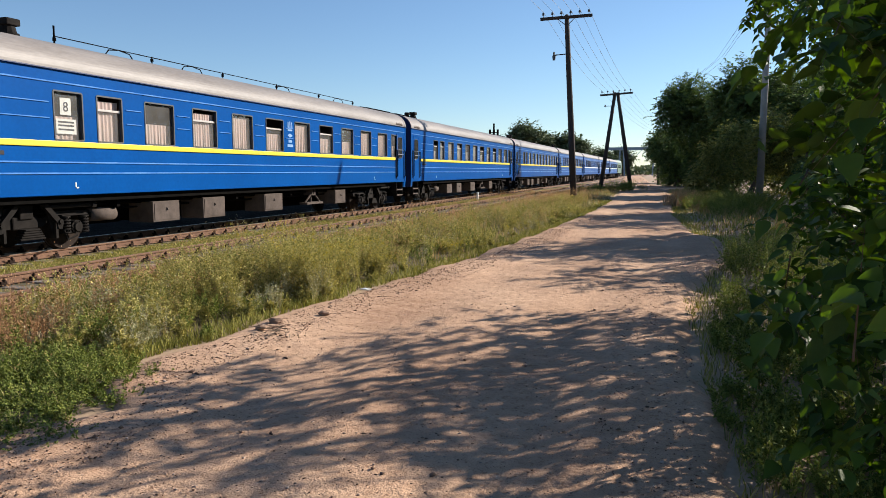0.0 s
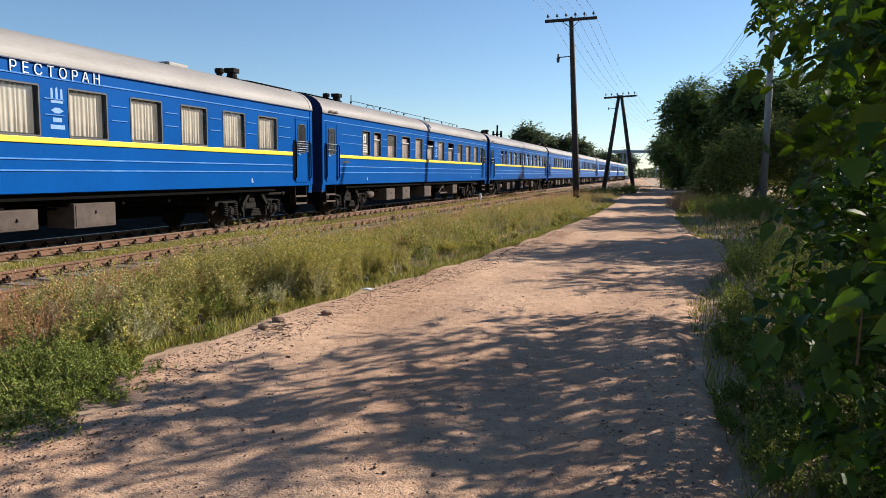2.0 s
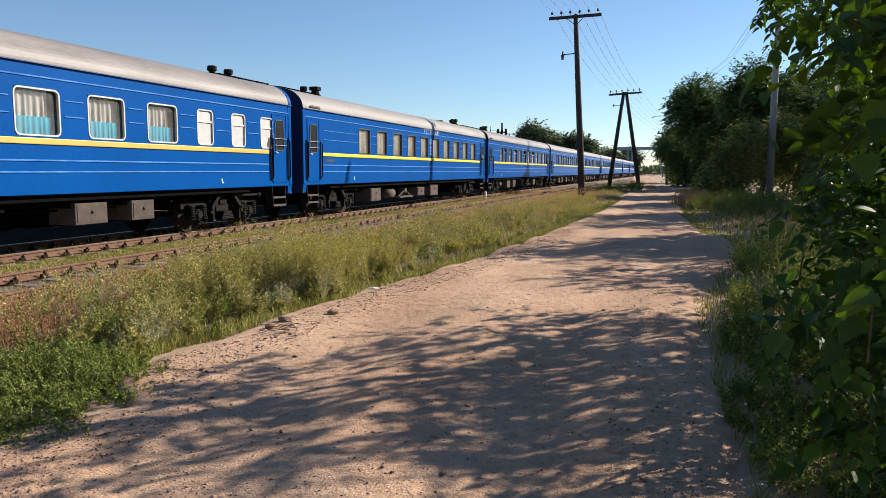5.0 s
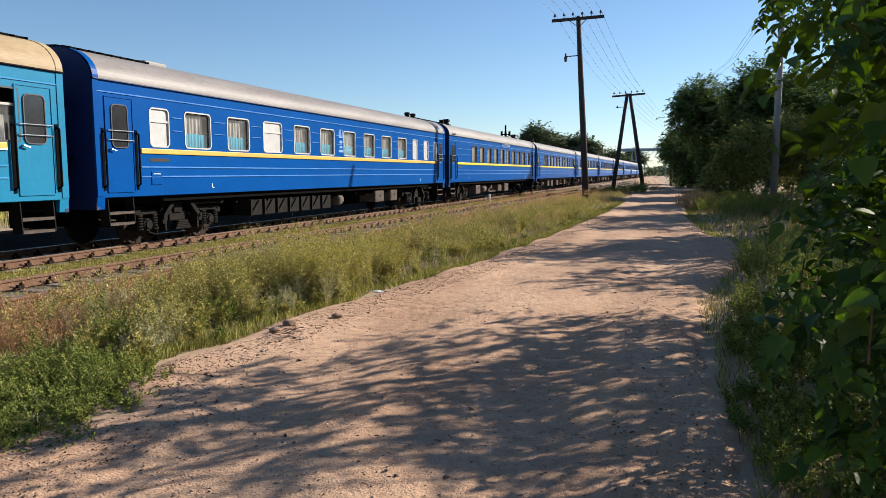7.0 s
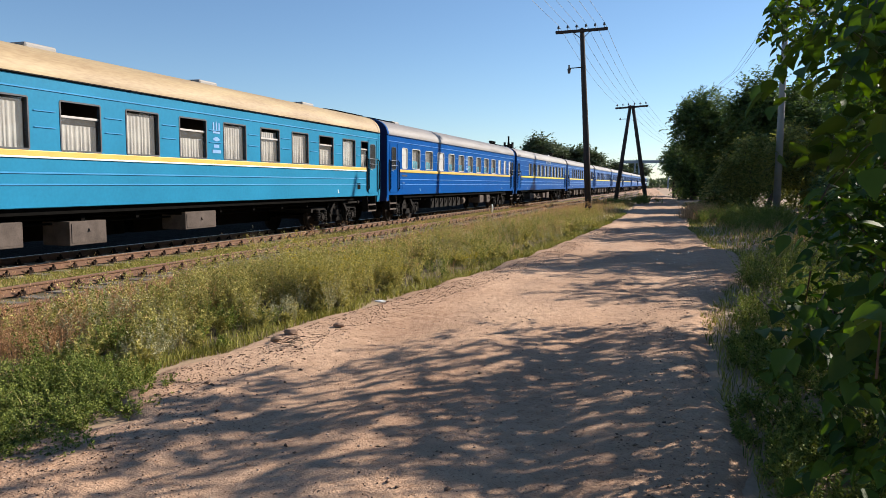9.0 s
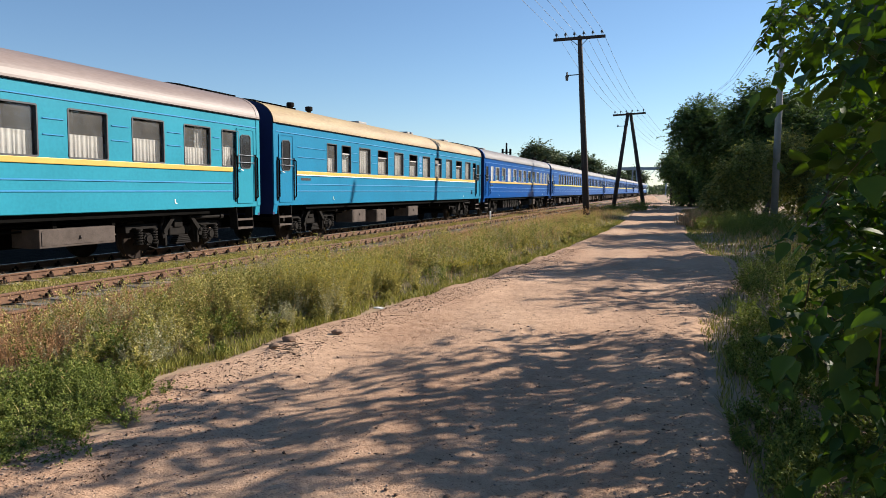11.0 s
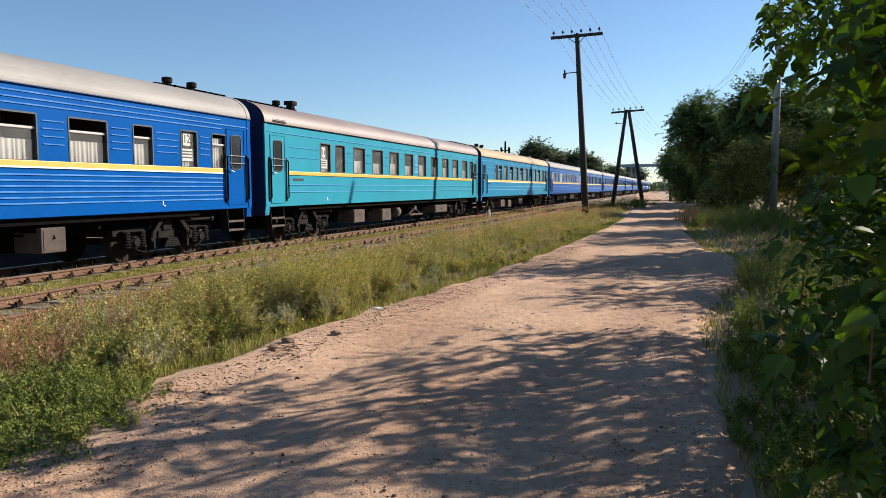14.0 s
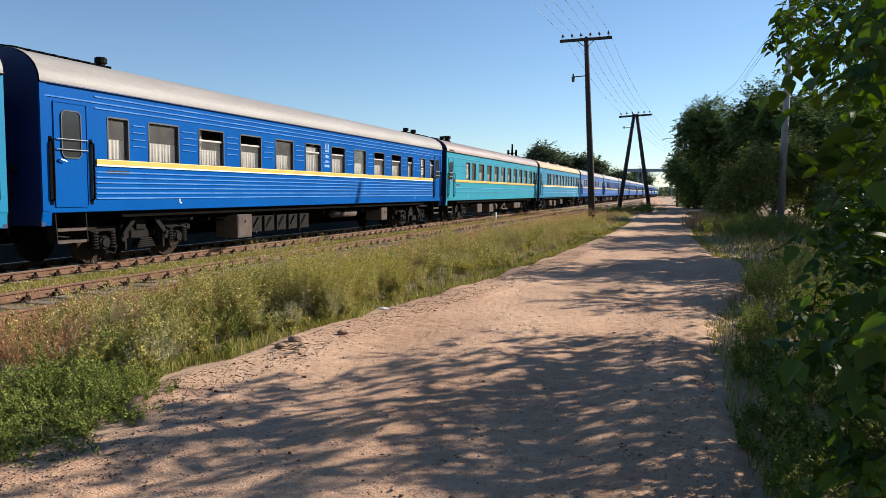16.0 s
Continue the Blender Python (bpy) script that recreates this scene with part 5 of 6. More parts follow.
def verge_grass():
    """The strip of tall grass between the road and the siding."""
    rng = np.random.default_rng(5)
    green, olive, dry = Heap(), Heap(), Heap()
    for y0, y1, n, wd in ((4.6, 9, 9000, 0.0030), (9, 17, 16000, 0.0040), (17, 32, 24000, 0.006), (32, 75, 30000, 0.011)):
        x, y = scatter(rng, n, -8.6, -2.6, y0, y1)
        e = road_left(y) - 0.12 + 0.25 * patch_noise(x * 0 + 3, y, 0.9, 1.0)
        keep = x < e - rng.uniform(-0.05, 0.18, n)
        x, y, e = x[keep], y[keep], e[keep]
        dist = e - x
        big = patch_noise(x, y, 0.55, 11.0)
        small = patch_noise(x, y, 2.2, 23.0)
        ok = rng.uniform(0, 1, len(x)) < np.clip(0.55 + 1.9 * small + 0.5 * big, 0.06, 1)
        x, y, dist, big, small = x[ok], y[ok], dist[ok], big[ok], small[ok]
        h = np.clip(0.08 + 0.20 * dist, 0.06, 0.30) * np.clip(1 + 0.9 * big + 1.1 * small, 0.25, 2.0) * rng.uniform(0.35, 1.2, len(x))
        h *= np.where(x < -7.4, 0.7, 1.0) * np.interp(y, [2, 4.5, 6.5, 9], [0.4, 0.45, 0.8, 1.0])
        p = np.stack([x, y, heights(x, y)], 1)
        w = wd * rng.uniform(0.6, 1.4, len(x))
        dryness = 0.25 + 0.55 * big + 0.35 * np.clip((-6.0 - x) / 1.5, -0.6, 1.0) + 0.35 * (y < 11) * np.clip((-5.7 - x), 0, 1)
        r = rng.uniform(0, 1, len(x))
        kind = np.where(r < dryness * 0.62, 2, np.where(r < 0.40 + 0.4 * np.clip((y - 8) / 10, 0, 1), 1, 0))
        for k, heap in enumerate((green, olive, dry)):
            q = kind == k
            if q.any():
                heap.add(*blade_arrays(p[q], h[q] * (1.2 if k == 2 else 1.0), w[q], rng))
    n = 16000
    y = 4.8 + 38 * rng.uniform(0, 1, n) ** 1.6
    e = road_left(y) - 0.05 + 0.2 * patch_noise(y * 0 + 3, y, 0.9, 1.0)
    x = e - np.abs(rng.normal(0, 0.30, n))
    p = np.stack([x, y, heights(x, y) + 0.01], 1)
    green.add(*blade_arrays(p, rng.uniform(0.04, 0.16, n), 0.003 * (1 + y / 14), rng, 0.9))
    tops = Heap()
    for y0, y1, n, sz in ((2, 10, 2400, 0.020), (10, 20, 3200, 0.026), (20, 45, 4200, 0.04)):
        x, y = scatter(rng, n, -8.2, -3.6, y0, y1)
        q = (x < road_left(y) - 0.5) & (patch_noise(x, y, 2.2, 23.0) + rng.uniform(-0.3, 0.3, n) > -0.05)
        x, y = x[q], y[q]
        h = np.clip(0.15 + 0.40 * (road_left(y) - x), 0.1, 0.66) * rng.uniform(0.75, 1.25, len(x))
        c = np.stack([x, y, heights(x, y) + h], 1)
        c = np.repeat(c, 4, 0) + rng.normal(0, 0.02, (len(c) * 4, 3)) * np.array([1, 1, 3.0])
        d = unit(rng.normal(0, 0.5, c.shape) + np.array([0, 0, 1.0]))
        tops.add(*leaf_arrays(c, d, unit(rng.normal(0, 1, c.shape)), sz * rng.uniform(0.6, 1.4, len(c)), 0.16))
    tops.make("grass_seed_heads", M["dry"], "pale dry seed heads above the grass", "grass", "stuff")
    green.make("verge_grass", M["grass"], "tall green grass along the dirt road", "grass", "stuff")
    olive.make("verge_grass", M["olive_grass"], "yellowing grass along the dirt road", "grass", "stuff")
    dry.make("dry_grass", M["dry"], "dry straw-coloured grass beside the siding", "grass", "stuff")


def track_grass():
    """Short grass between and beyond the rails."""
    rng = np.random.default_rng(6)
    green, dry = Heap(), Heap()
    for y0, y1, n, wd in ((2, 16, 44000, 0.004), (16, 45, 36000, 0.008), (45, 110, 16000, 0.016)):
        x, y = scatter(rng, n, -12.3, -8.0, y0, y1)
        c = patch_noise(x, y, 0.8, 31.0)
        mid = (x < -10.55) & (x > -12.1)
        ok = rng.uniform(0, 1, n) < np.where(mid, 0.95, np.where(x > -8.9, 0.8, 0.30 + 0.6 * c))
        ok &= (np.abs(x + 10.03) > 0.22) & (np.abs(x + 8.57) > 0.08)
        x, y, c = x[ok], y[ok], c[ok]
        p = np.stack([x, y, heights(x, y) - 0.0], 1)
        h = (0.05 + 0.035 * c) * rng.uniform(0.5, 1.3, len(x)) * np.where(x > -8.85, 2.4, 1) + 0.03
        w = wd * rng.uniform(0.6, 1.4, len(x))
        q = rng.uniform(0, 1, len(x)) < 0.78
        green.add(*blade_arrays(p[q], h[q], w[q], rng, 0.8))
        dry.add(*blade_arrays(p[~q], h[~q], w[~q], rng, 0.8))
    for y0, y1, n, wd in ((4, 18, 26000, 0.004), (18, 60, 24000, 0.009)):
        x, y = scatter(rng, n, -12.05, -10.42, y0, y1)
        p = np.stack([x, y, heights(x, y) + 0.02], 1)
        green.add(*blade_arrays(p, rng.uniform(0.03, 0.10, n), wd * rng.uniform(0.6, 1.4, n), rng, 0.8))
    x, y = scatter(rng, 22000, -36, -23.0, 2, 110)
    p = np.stack([x, y, heights(x, y)], 1)
    green.add(*blade_arrays(p, rng.uniform(0.15, 0.5, len(x)), rng.uniform(0.01, 0.025, len(x)), rng))
    green.make("track_grass", M["grass"], "short green grass between the tracks", "grass", "stuff")
    dry.make("track_grass", M["olive_grass"], "short yellowing grass between the sleepers", "grass", "stuff")


def plants(heap, stems, rng, x, y, h, spread, n, leaf, per=26, width=0.24, droop=0.0, clump=0.5):
    """One bushy plant at each foot: stems arching out from it, leaves crowding towards their tips."""
    m = len(x)
    foot = np.repeat(np.stack([x, y, heights(x, y)], 1), n, 0)
    hh = np.repeat(h, n) * rng.uniform(0.45, 1.1, m * n)
    a = rng.uniform(0, 2 * np.pi, m * n)
    out = np.stack([np.cos(a), np.sin(a), np.zeros(m * n)], 1) * (np.repeat(spread, n) * rng.uniform(0.1, 1.0, m * n))[:, None]
    foot = foot + out * 0.12
    up = np.array([0, 0, 1.0])
    tip = foot + out + up * hh[:, None]
    mid = foot + out * 0.35 + up * (hh * 0.62)[:, None]
    side = unit(np.cross(out, up) + 1e-6) * (0.0014 + 0.0008 * hh[:, None])
    v = np.stack([foot - side, foot + side, mid - side * 0.7, mid + side * 0.7, tip], 1)
    f = np.array([[0, 1, 3], [0, 3, 2], [2, 3, 4]])
    stems.add(v.reshape(-1, 3), (f[None] + (np.arange(m * n) * 5)[:, None, None]).reshape(-1, 3))
    u = rng.uniform(0.05, 1.0, (m * n, per)) ** clump
    q = u[..., None]
    c = foot[:, None] * (1 - q) ** 2 + mid[:, None] * 2 * q * (1 - q) + tip[:, None] * q ** 2
    d = unit(rng.normal(0, 0.8, c.shape) + unit(out + 1e-6)[:, None] * 0.6 + up * (0.5 - droop))
    nn = unit(rng.normal(0, 0.55, c.shape) + up)
    c = c + d * rng.uniform(0, 0.35, (m * n, per, 1)) * leaf
    heap.add(*leaf_arrays(c.reshape(-1, 3), d.reshape(-1, 3), nn.reshape(-1, 3), (leaf * rng.uniform(0.5, 1.25, c.shape[:2]) * (1.15 - 0.45 * u)).reshape(-1), width))
    return tip


def heads(flowers, rng, tips, share, k, spread, size):
    """Small flower heads round a share of the stem tips."""
    t = tips[rng.uniform(0, 1, len(tips)) < share]
    c = (t[:, None] + rng.normal(0, spread, (len(t), k, 3)) * np.array([1, 1, 0.5])).reshape(-1, 3)
    d = unit(rng.normal(0, 1, c.shape) + np.array([0, 0, 0.4]))
    flowers.add(*leaf_arrays(c, d, unit(rng.normal(0, 1, c.shape)), size * rng.uniform(0.7, 1.3, len(c)), 0.5))


def verge_weeds():
    rng = np.random.default_rng(8)
    lush, dark, pale, russet, stems, straw, flowers = Heap(), Heap(), Heap(), Heap(), Heap(), Heap(), Heap()

    def spot(cx, cy, rx_, ry_, m):
        a, r = rng.uniform(0, 2 * np.pi, m), np.sqrt(rng.uniform(0, 1, m))
        return cx + rx_ * r * np.cos(a), cy + ry_ * r * np.sin(a)

    # low feathery herb at the nearest road edge
    for cx, cy, a, b, h, m in ((-4.60, 4.65, 0.70, 0.50, 0.22, 40), (-5.2, 4.9, 0.6, 0.5, 0.26, 24), (-4.8, 4.1, 0.8, 0.5, 0.20, 34), (-3.95, 3.40, 0.50, 0.35, 0.15, 24), (-4.35, 3.75, 0.50, 0.40, 0.20, 22), (-3.95, 4.35, 0.45, 0.22, 0.12, 14)):
        x, y = spot(cx, cy, a, b, m)
        plants(dark, stems, rng, x, y, h * rng.uniform(0.7, 1.15, m), np.full(m, 0.20), 13, 0.026, 36, 0.30, 0.2, 0.7)
    # grey-green mass behind it, in separate bushes with dark gaps between
    n = 900
    y = 5.2 + 26 * rng.uniform(0, 1, n) ** 1.5
    dist = 0.25 + 3.2 * rng.uniform(0, 1, n)
    x = road_left(y) - dist
    big = patch_noise(x, y, 0.7, 51.0)
    keep = (rng.uniform(0, 1, n) < np.clip(0.62 + 1.3 * big, 0.08, 1) * np.where((x < -5.9) & (y < 9.0), 0.25, 1.0)) & (x > -8.0)
    x, y, dist, big = x[keep], y[keep], dist[keep], big[keep]
    h = np.clip(0.16 + 0.26 * dist, 0.14, 0.60) * np.clip(1 + 0.8 * big, 0.6, 1.4) * rng.uniform(0.65, 1.2, len(x))
    h *= np.interp(y, [5, 7, 9], [0.8, 0.95, 1.0]) * np.where(x < -7.0, 0.65, 1.0)
    kind = rng.uniform(0, 1, len(x)) + 0.5 * patch_noise(x, y, 0.45, 77.0)
    near = y < 13
    for sel, heap, leaf, n_, per, wd in (((kind < 0.55) & near, lush, 0.040, 16, 36, 0.30), ((kind < 0.55) & ~near, lush, 0.058, 12, 24, 0.32), ((kind >= 0.55) & (kind < 0.78), dark, 0.036, 15, 24, 0.26), ((kind >= 0.78), pale, 0.034, 14, 24, 0.16)):
        if sel.any():
            plants(heap, stems, rng, x[sel], y[sel], h[sel], 0.55 * h[sel], n_, leaf, per, wd)
    # the tall bush with yellow heads beside the bend, wormwood at its foot
    for cx, cy, a, b, hh, m, fl in ((-5.0, 9.0, 0.65, 0.8, 0.90, 28, 0.4), (-4.75, 10.5, 0.5, 0.8, 0.74, 18, 0.5), (-5.7, 8.5, 0.8, 0.9, 0.80, 24, 0.3), (-6.2, 10.2, 0.8, 1.0, 0.66, 16, 0.15), (-5.5, 7.4, 0.7, 0.6, 0.66, 16, 0.06)):
        x, y = spot(cx, cy, a, b, m)
        h = hh * rng.uniform(0.7, 1.15, m)
        tips = plants(lush, stems, rng, x, y, h, 0.45 * h, 16, 0.036, 46, 0.27, 0.0, 0.65)
        heads(flowers, rng, tips, fl * (0.3 + 0.7 * (cx > -5.1)), 5, 0.022, 0.017)
    for cx, cy, a, b, hh, m in ((-4.55, 8.6, 0.25, 0.5, 0.46, 12), (-4.75, 7.7, 0.35, 0.4, 0.40, 10), (-6.0, 6.6, 0.8, 0.8, 0.50, 14)):
        x, y = spot(cx, cy, a, b, m)
        h = hh * rng.uniform(0.7, 1.2, m)
        plants(pale, stems, rng, x, y, h, 0.30 * h, 14, 0.032, 30, 0.15, 0.0, 0.6)
    # yellow carpet of low flowers further on
    for cx, cy, a, b, hh, m in ((-4.35, 15.6, 0.45, 1.6, 0.22, 34), (-4.8, 17.6, 0.5, 1.4, 0.26, 20), (-4.2, 21.5, 0.4, 1.8, 0.22, 16)):
        x, y = spot(cx, cy, a, b, m)
        tips = plants(lush, stems, rng, x, y, np.full(m, hh), np.full(m, 0.2), 10, 0.034, 16)
        heads(flowers, rng, tips, 0.7, 4, 0.025, 0.022)
    # russet dry stalks by the siding
    n = 210
    x, y = -5.7 - 2.2 * rng.uniform(0, 1, n), 5.2 + 5.0 * rng.uniform(0, 1, n) ** 1.3
    h = rng.uniform(0.28, 0.55, n)
    plants(russet, straw, rng, x, y, h, 0.30 * h, 12, 0.028, 26, 0.16, 0.1, 0.5)
    n = 70
    y = 10 + 24 * rng.uniform(0, 1, n)
    x = -6.3 - 1.6 * rng.uniform(0, 1, n)
    h = rng.uniform(0.25, 0.5, n)
    plants(russet, straw, rng, x, y, h, 0.25 * h, 9, 0.034, 16, 0.16, 0.1, 0.5)
    # one weed between the tracks, a dark clump at the foot of the far pole
    x, y = spot(-10.75, 16.9, 0.2, 0.3, 4)
    plants(pale, straw, rng, x, y, np.array([0.75, 0.6, 0.5, 0.55]), np.full(4, 0.28), 12, 0.03, 12, 0.2)
    for cx, cy, a, b, hh, m in ((-3.4, 62.5, 1.7, 1.6, 0.95, 40), (-5.6, 60, 1.5, 2.5, 0.7, 30), (-4.9, 37.0, 0.9, 4.0, 0.55, 40), (-4.3, 29.0, 0.7, 4.0, 0.42, 40)):
        x, y = spot(cx, cy, a, b, m)
        plants(dark if cy > 50 else lush, stems, rng, x, y, hh * rng.uniform(0.7, 1.1, m), np.full(m, 0.4), 12, 0.085, 18, 0.28)
    lush.make("roadside_weeds", M["weed"], "bushy grey-green weeds along the road edge", "weeds", "stuff")
    dark.make("roadside_weeds", M["low_leaf"], "low lush green weeds at the road edge", "weeds", "stuff")
    pale.make("roadside_weeds", M["wormwood"], "pale grey wormwood among the green weeds", "weeds", "stuff")
    russet.make("dry_weeds", M["russet"], "russet dried weeds beside the siding", "weeds", "stuff")
    stems.make("weed_stems", M["olive_grass"], "thin pale stems of the roadside weeds", "weeds", "stuff")
    straw.make("weed_stems", M["dry"], "straw-coloured stalks of the dried weeds", "weeds", "stuff")
    flowers.make("weed_flowers", M["flower"], "small yellow flower heads on the weeds", "flowers", "stuff")


def right_verge():
    rng = np.random.default_rng(9)
    green, dry, weeds, stems = Heap(), Heap(), Heap(), Heap()
    for y0, y1, n, wd in ((2, 9, 5000, 0.0035), (9, 20, 6000, 0.005), (20, 70, 18000, 0.012)):
        x, y = scatter(rng, n, 0.0, 5.0, y0, y1)
        e = road_right(y) + 0.05 + 0.25 * patch_noise(x * 0 + 7, y, 0.9, 5.0)
        ok = x > e
        x, y, e = x[ok], y[ok], e[ok]
        p = np.stack([x, y, heights(x, y)], 1)
        h = np.clip(0.05 + 0.12 * (x - e), 0.05, 0.24) * rng.uniform(0.5, 1.3, len(x))
        w = wd * rng.uniform(0.6, 1.4, len(x))
        q = rng.uniform(0, 1, len(x)) < np.where((y < 4.6) | (y > 20), 0.72, 0.97)
        green.add(*blade_arrays(p[q], h[q], w[q], rng, 0.9))
        dry.add(*blade_arrays(p[~q], h[~q], w[~q], rng, 0.8))
    n = 6000
    y = 2.0 + 45 * rng.uniform(0, 1, n) ** 1.6
    x = road_right(y) + 0.02 + 0.2 * patch_noise(y * 0 + 7, y, 0.9, 5.0) + np.abs(rng.normal(0, 0.3, n))
    green.add(*blade_arrays(np.stack([x, y, heights(x, y) + 0.01], 1), rng.uniform(0.04, 0.17, n), 0.003 * (1 + y / 14), rng, 0.9))
    for cx, cy, a, b, hh, m, leaf in ((0.75, 7.6, 0.35, 0.9, 0.22, 30, 0.034), (1.4, 7.2, 0.5, 1.4, 0.45, 34, 0.04), (0.62, 5.3, 0.25, 0.6, 0.16, 22, 0.030), (1.3, 5.0, 0.4, 0.8, 0.40, 26, 0.036), (1.45, 12.8, 0.55, 2.0, 0.62, 46, 0.040), (2.1, 15.2, 0.7, 1.4, 0.7, 26, 0.042), (0.95, 9.3, 0.30, 1.2, 0.34, 24, 0.036), (0.95, 6.0, 0.4, 1.0, 0.26, 30, 0.034), (0.80, 4.5, 0.35, 0.6, 0.24, 30, 0.032), (1.15, 3.6, 0.4, 0.5, 0.28, 26, 0.032), (1.9, 10.0, 0.8, 2.0, 0.8, 30, 0.045), (1.75, 33.5, 1.1, 2.5, 0.75, 40, 0.06), (2.9, 30.0, 1.5, 4.0, 0.8, 40, 0.06), (3.4, 36.5, 1.6, 2.0, 0.9, 30, 0.07)):
        t, r = rng.uniform(0, 2 * np.pi, m), np.sqrt(rng.uniform(0, 1, m))
        h = hh * rng.uniform(0.6, 1.15, m)
        plants(weeds, stems, rng, cx + a * r * np.cos(t), cy + b * r * np.sin(t), h, 0.5 * h, 13, leaf, 26, 0.27)
    x, y = rng.normal(0.75, 0.35, 1800), rng.normal(38.0, 0.9, 1800)
    dry.add(*blade_arrays(np.stack([x, y, heights(x, y)], 1), rng.uniform(0.4, 1.0, 1800), np.full(1800, 0.012), rng, 0.5))
    green.make("verge_grass", M["grass"], "green grass under the roadside trees", "grass", "stuff")
    dry.make("dry_grass", M["dry"], "dry grass under the roadside trees", "grass", "stuff")
    weeds.make("roadside_weeds", M["low_leaf"], "leafy green weeds under the roadside trees", "weeds", "stuff")
    stems.make("weed_stems", M["olive_grass"], "thin stems of the shaded weeds", "weeds", "stuff")


def in_ellipsoid(rng, n, c, r, shell=0.35):
    d = unit(rng.normal(0, 1, (n, 3)))
    u = rng.uniform(shell, 1, n) ** (1 / 2.2)
    return np.array(c) + d * u[:, None] * np.array(r), d


def leafy_crown(root, rng, blobs, leaf, mat, per=13, big=False):
    """Twigs with leaves on both sides, over several uneven blobs."""
    heap, twigs = Heap(), Heap()
    for c, r, n in blobs:
        p, d = in_ellipsoid(rng, n, c, r)
        wob = patch_noise(p[:, 0] * 1.0, p[:, 1] * 1.0 + p[:, 2], 0.9 / max(r) * 2.0, 3.0)
        p += d * (wob * 0.35)[:, None] * np.array(r)
        d = unit(d * 0.8 + rng.normal(0, 0.45, d.shape) + np.array([0, 0, -0.10]))
        ln = leaf * rng.uniform(3.0, 6.0, n)
        u = np.linspace(0.05, 1.0, per)
        b = p[:, None] + d[:, None] * (u[None, :, None] - 0.5) * ln[:, None, None]
        b[..., 2] -= 0.12 * ln[:, None] * u[None] ** 2
        side = unit(np.cross(d, np.array([0, 0, 1.0])) + 1e-6)
        sg = np.where(np.arange(per) % 2, 1.0, -1.0)
        ld = unit(d[:, None] * 0.6 + side[:, None] * sg[None, :, None] * 0.8 + rng.normal(0, 0.25, (n, per, 3)) + np.array([0, 0, -0.35]))
        nn = unit(np.array([0, 0, 1.0]) + rng.normal(0, 0.35, (n, per, 3)) + d[:, None] * 0.3)
        size = leaf * rng.uniform(0.55, 1.2, n * per)
        heap.add(*leaf_arrays(b.reshape(-1, 3), ld.reshape(-1, 3), nn.reshape(-1, 3), size, 0.34, 0.10, big))
        w = np.full((n, 1), 0.035) * leaf * 1.2
        s0, s1 = p - d * (ln * 0.55)[:, None], p + d * (ln * 0.5)[:, None] - np.array([0, 0, 1.0]) * (0.12 * ln)[:, None]
        v = np.stack([s0 - side * w, s0 + side * w, s1], 1)
        twigs.add(v.reshape(-1, 3), np.arange(n * 3).reshape(-1, 3))
    tagged(heap.make("crown", mat, parent=root), kind="stuff")
    tagged(twigs.make("twig_mass", M["bark"], parent=root), kind="stuff")


def trunk_and_limbs(root, rng, foot, fork, tips, r0):
    bm = bmesh.new()
    f, k = Vector(foot), Vector(fork)
    mid = f.lerp(k, 0.5) + Vector((rng.uniform(-0.1, 0.1), rng.uniform(-0.1, 0.1), 0))
    tube(bm, [f - Vector((0, 0, 0.3)), f, mid, k], [r0 * 1.35, r0 * 1.1, r0 * 0.85, r0 * 0.7], 10)
    part("trunk", bm, M["bark"], root, smooth=True)
    for t in tips:
        bm = bmesh.new()
        t = Vector(t)
        m1 = k.lerp(t, 0.45) + Vector((rng.uniform(-0.2, 0.2), rng.uniform(-0.2, 0.2), 0.15)) * (t - k).length * 0.4
        tube(bm, [k - Vector((0, 0, 0.1)), m1, t], [r0 * 0.55, r0 * 0.3, r0 * 0.08], 7)
        part("limb", bm, M["bark"], root, smooth=True)


def tree(name, label, foot, crown, leaf, mat, r0=0.16, blobs=None, per=13, seed=1, big=False, n=400, category="tree"):
    rng = np.random.default_rng(seed)
    c, r = crown
    root = thing(name, label, category)
    if blobs is None:
        blobs = [(c, tuple(0.62 * q for q in r), n // 4)]
        for k in range(14):
            a = 2 * math.pi * k * 0.382 + rng.uniform(-0.3, 0.3)
            q = rng.uniform(0.24, 0.48)
            up = -0.7 + 1.5 * ((k * 0.618 + 0.3) % 1.0)
            flat = math.sqrt(max(0.1, 1 - up * up)) * rng.uniform(0.55, 0.78)
            blobs.append(((c[0] + r[0] * flat * math.cos(a), c[1] + r[1] * flat * math.sin(a), c[2] + r[2] * up * 0.75), (r[0] * q, r[1] * q, r[2] * q), n // 16))
    leafy_crown(root, rng, blobs, leaf, mat, per, big)
    tips = [(b[0][0], b[0][1], b[0][2]) for b in blobs[1:6]] or [c]
    fork = (foot[0] * 0.6 + c[0] * 0.4, foot[1] * 0.6 + c[1] * 0.4, max(0.5, c[2] - r[2] * 0.75))
    trunk_and_limbs(root, rng, foot, fork, tips, r0)
    return root


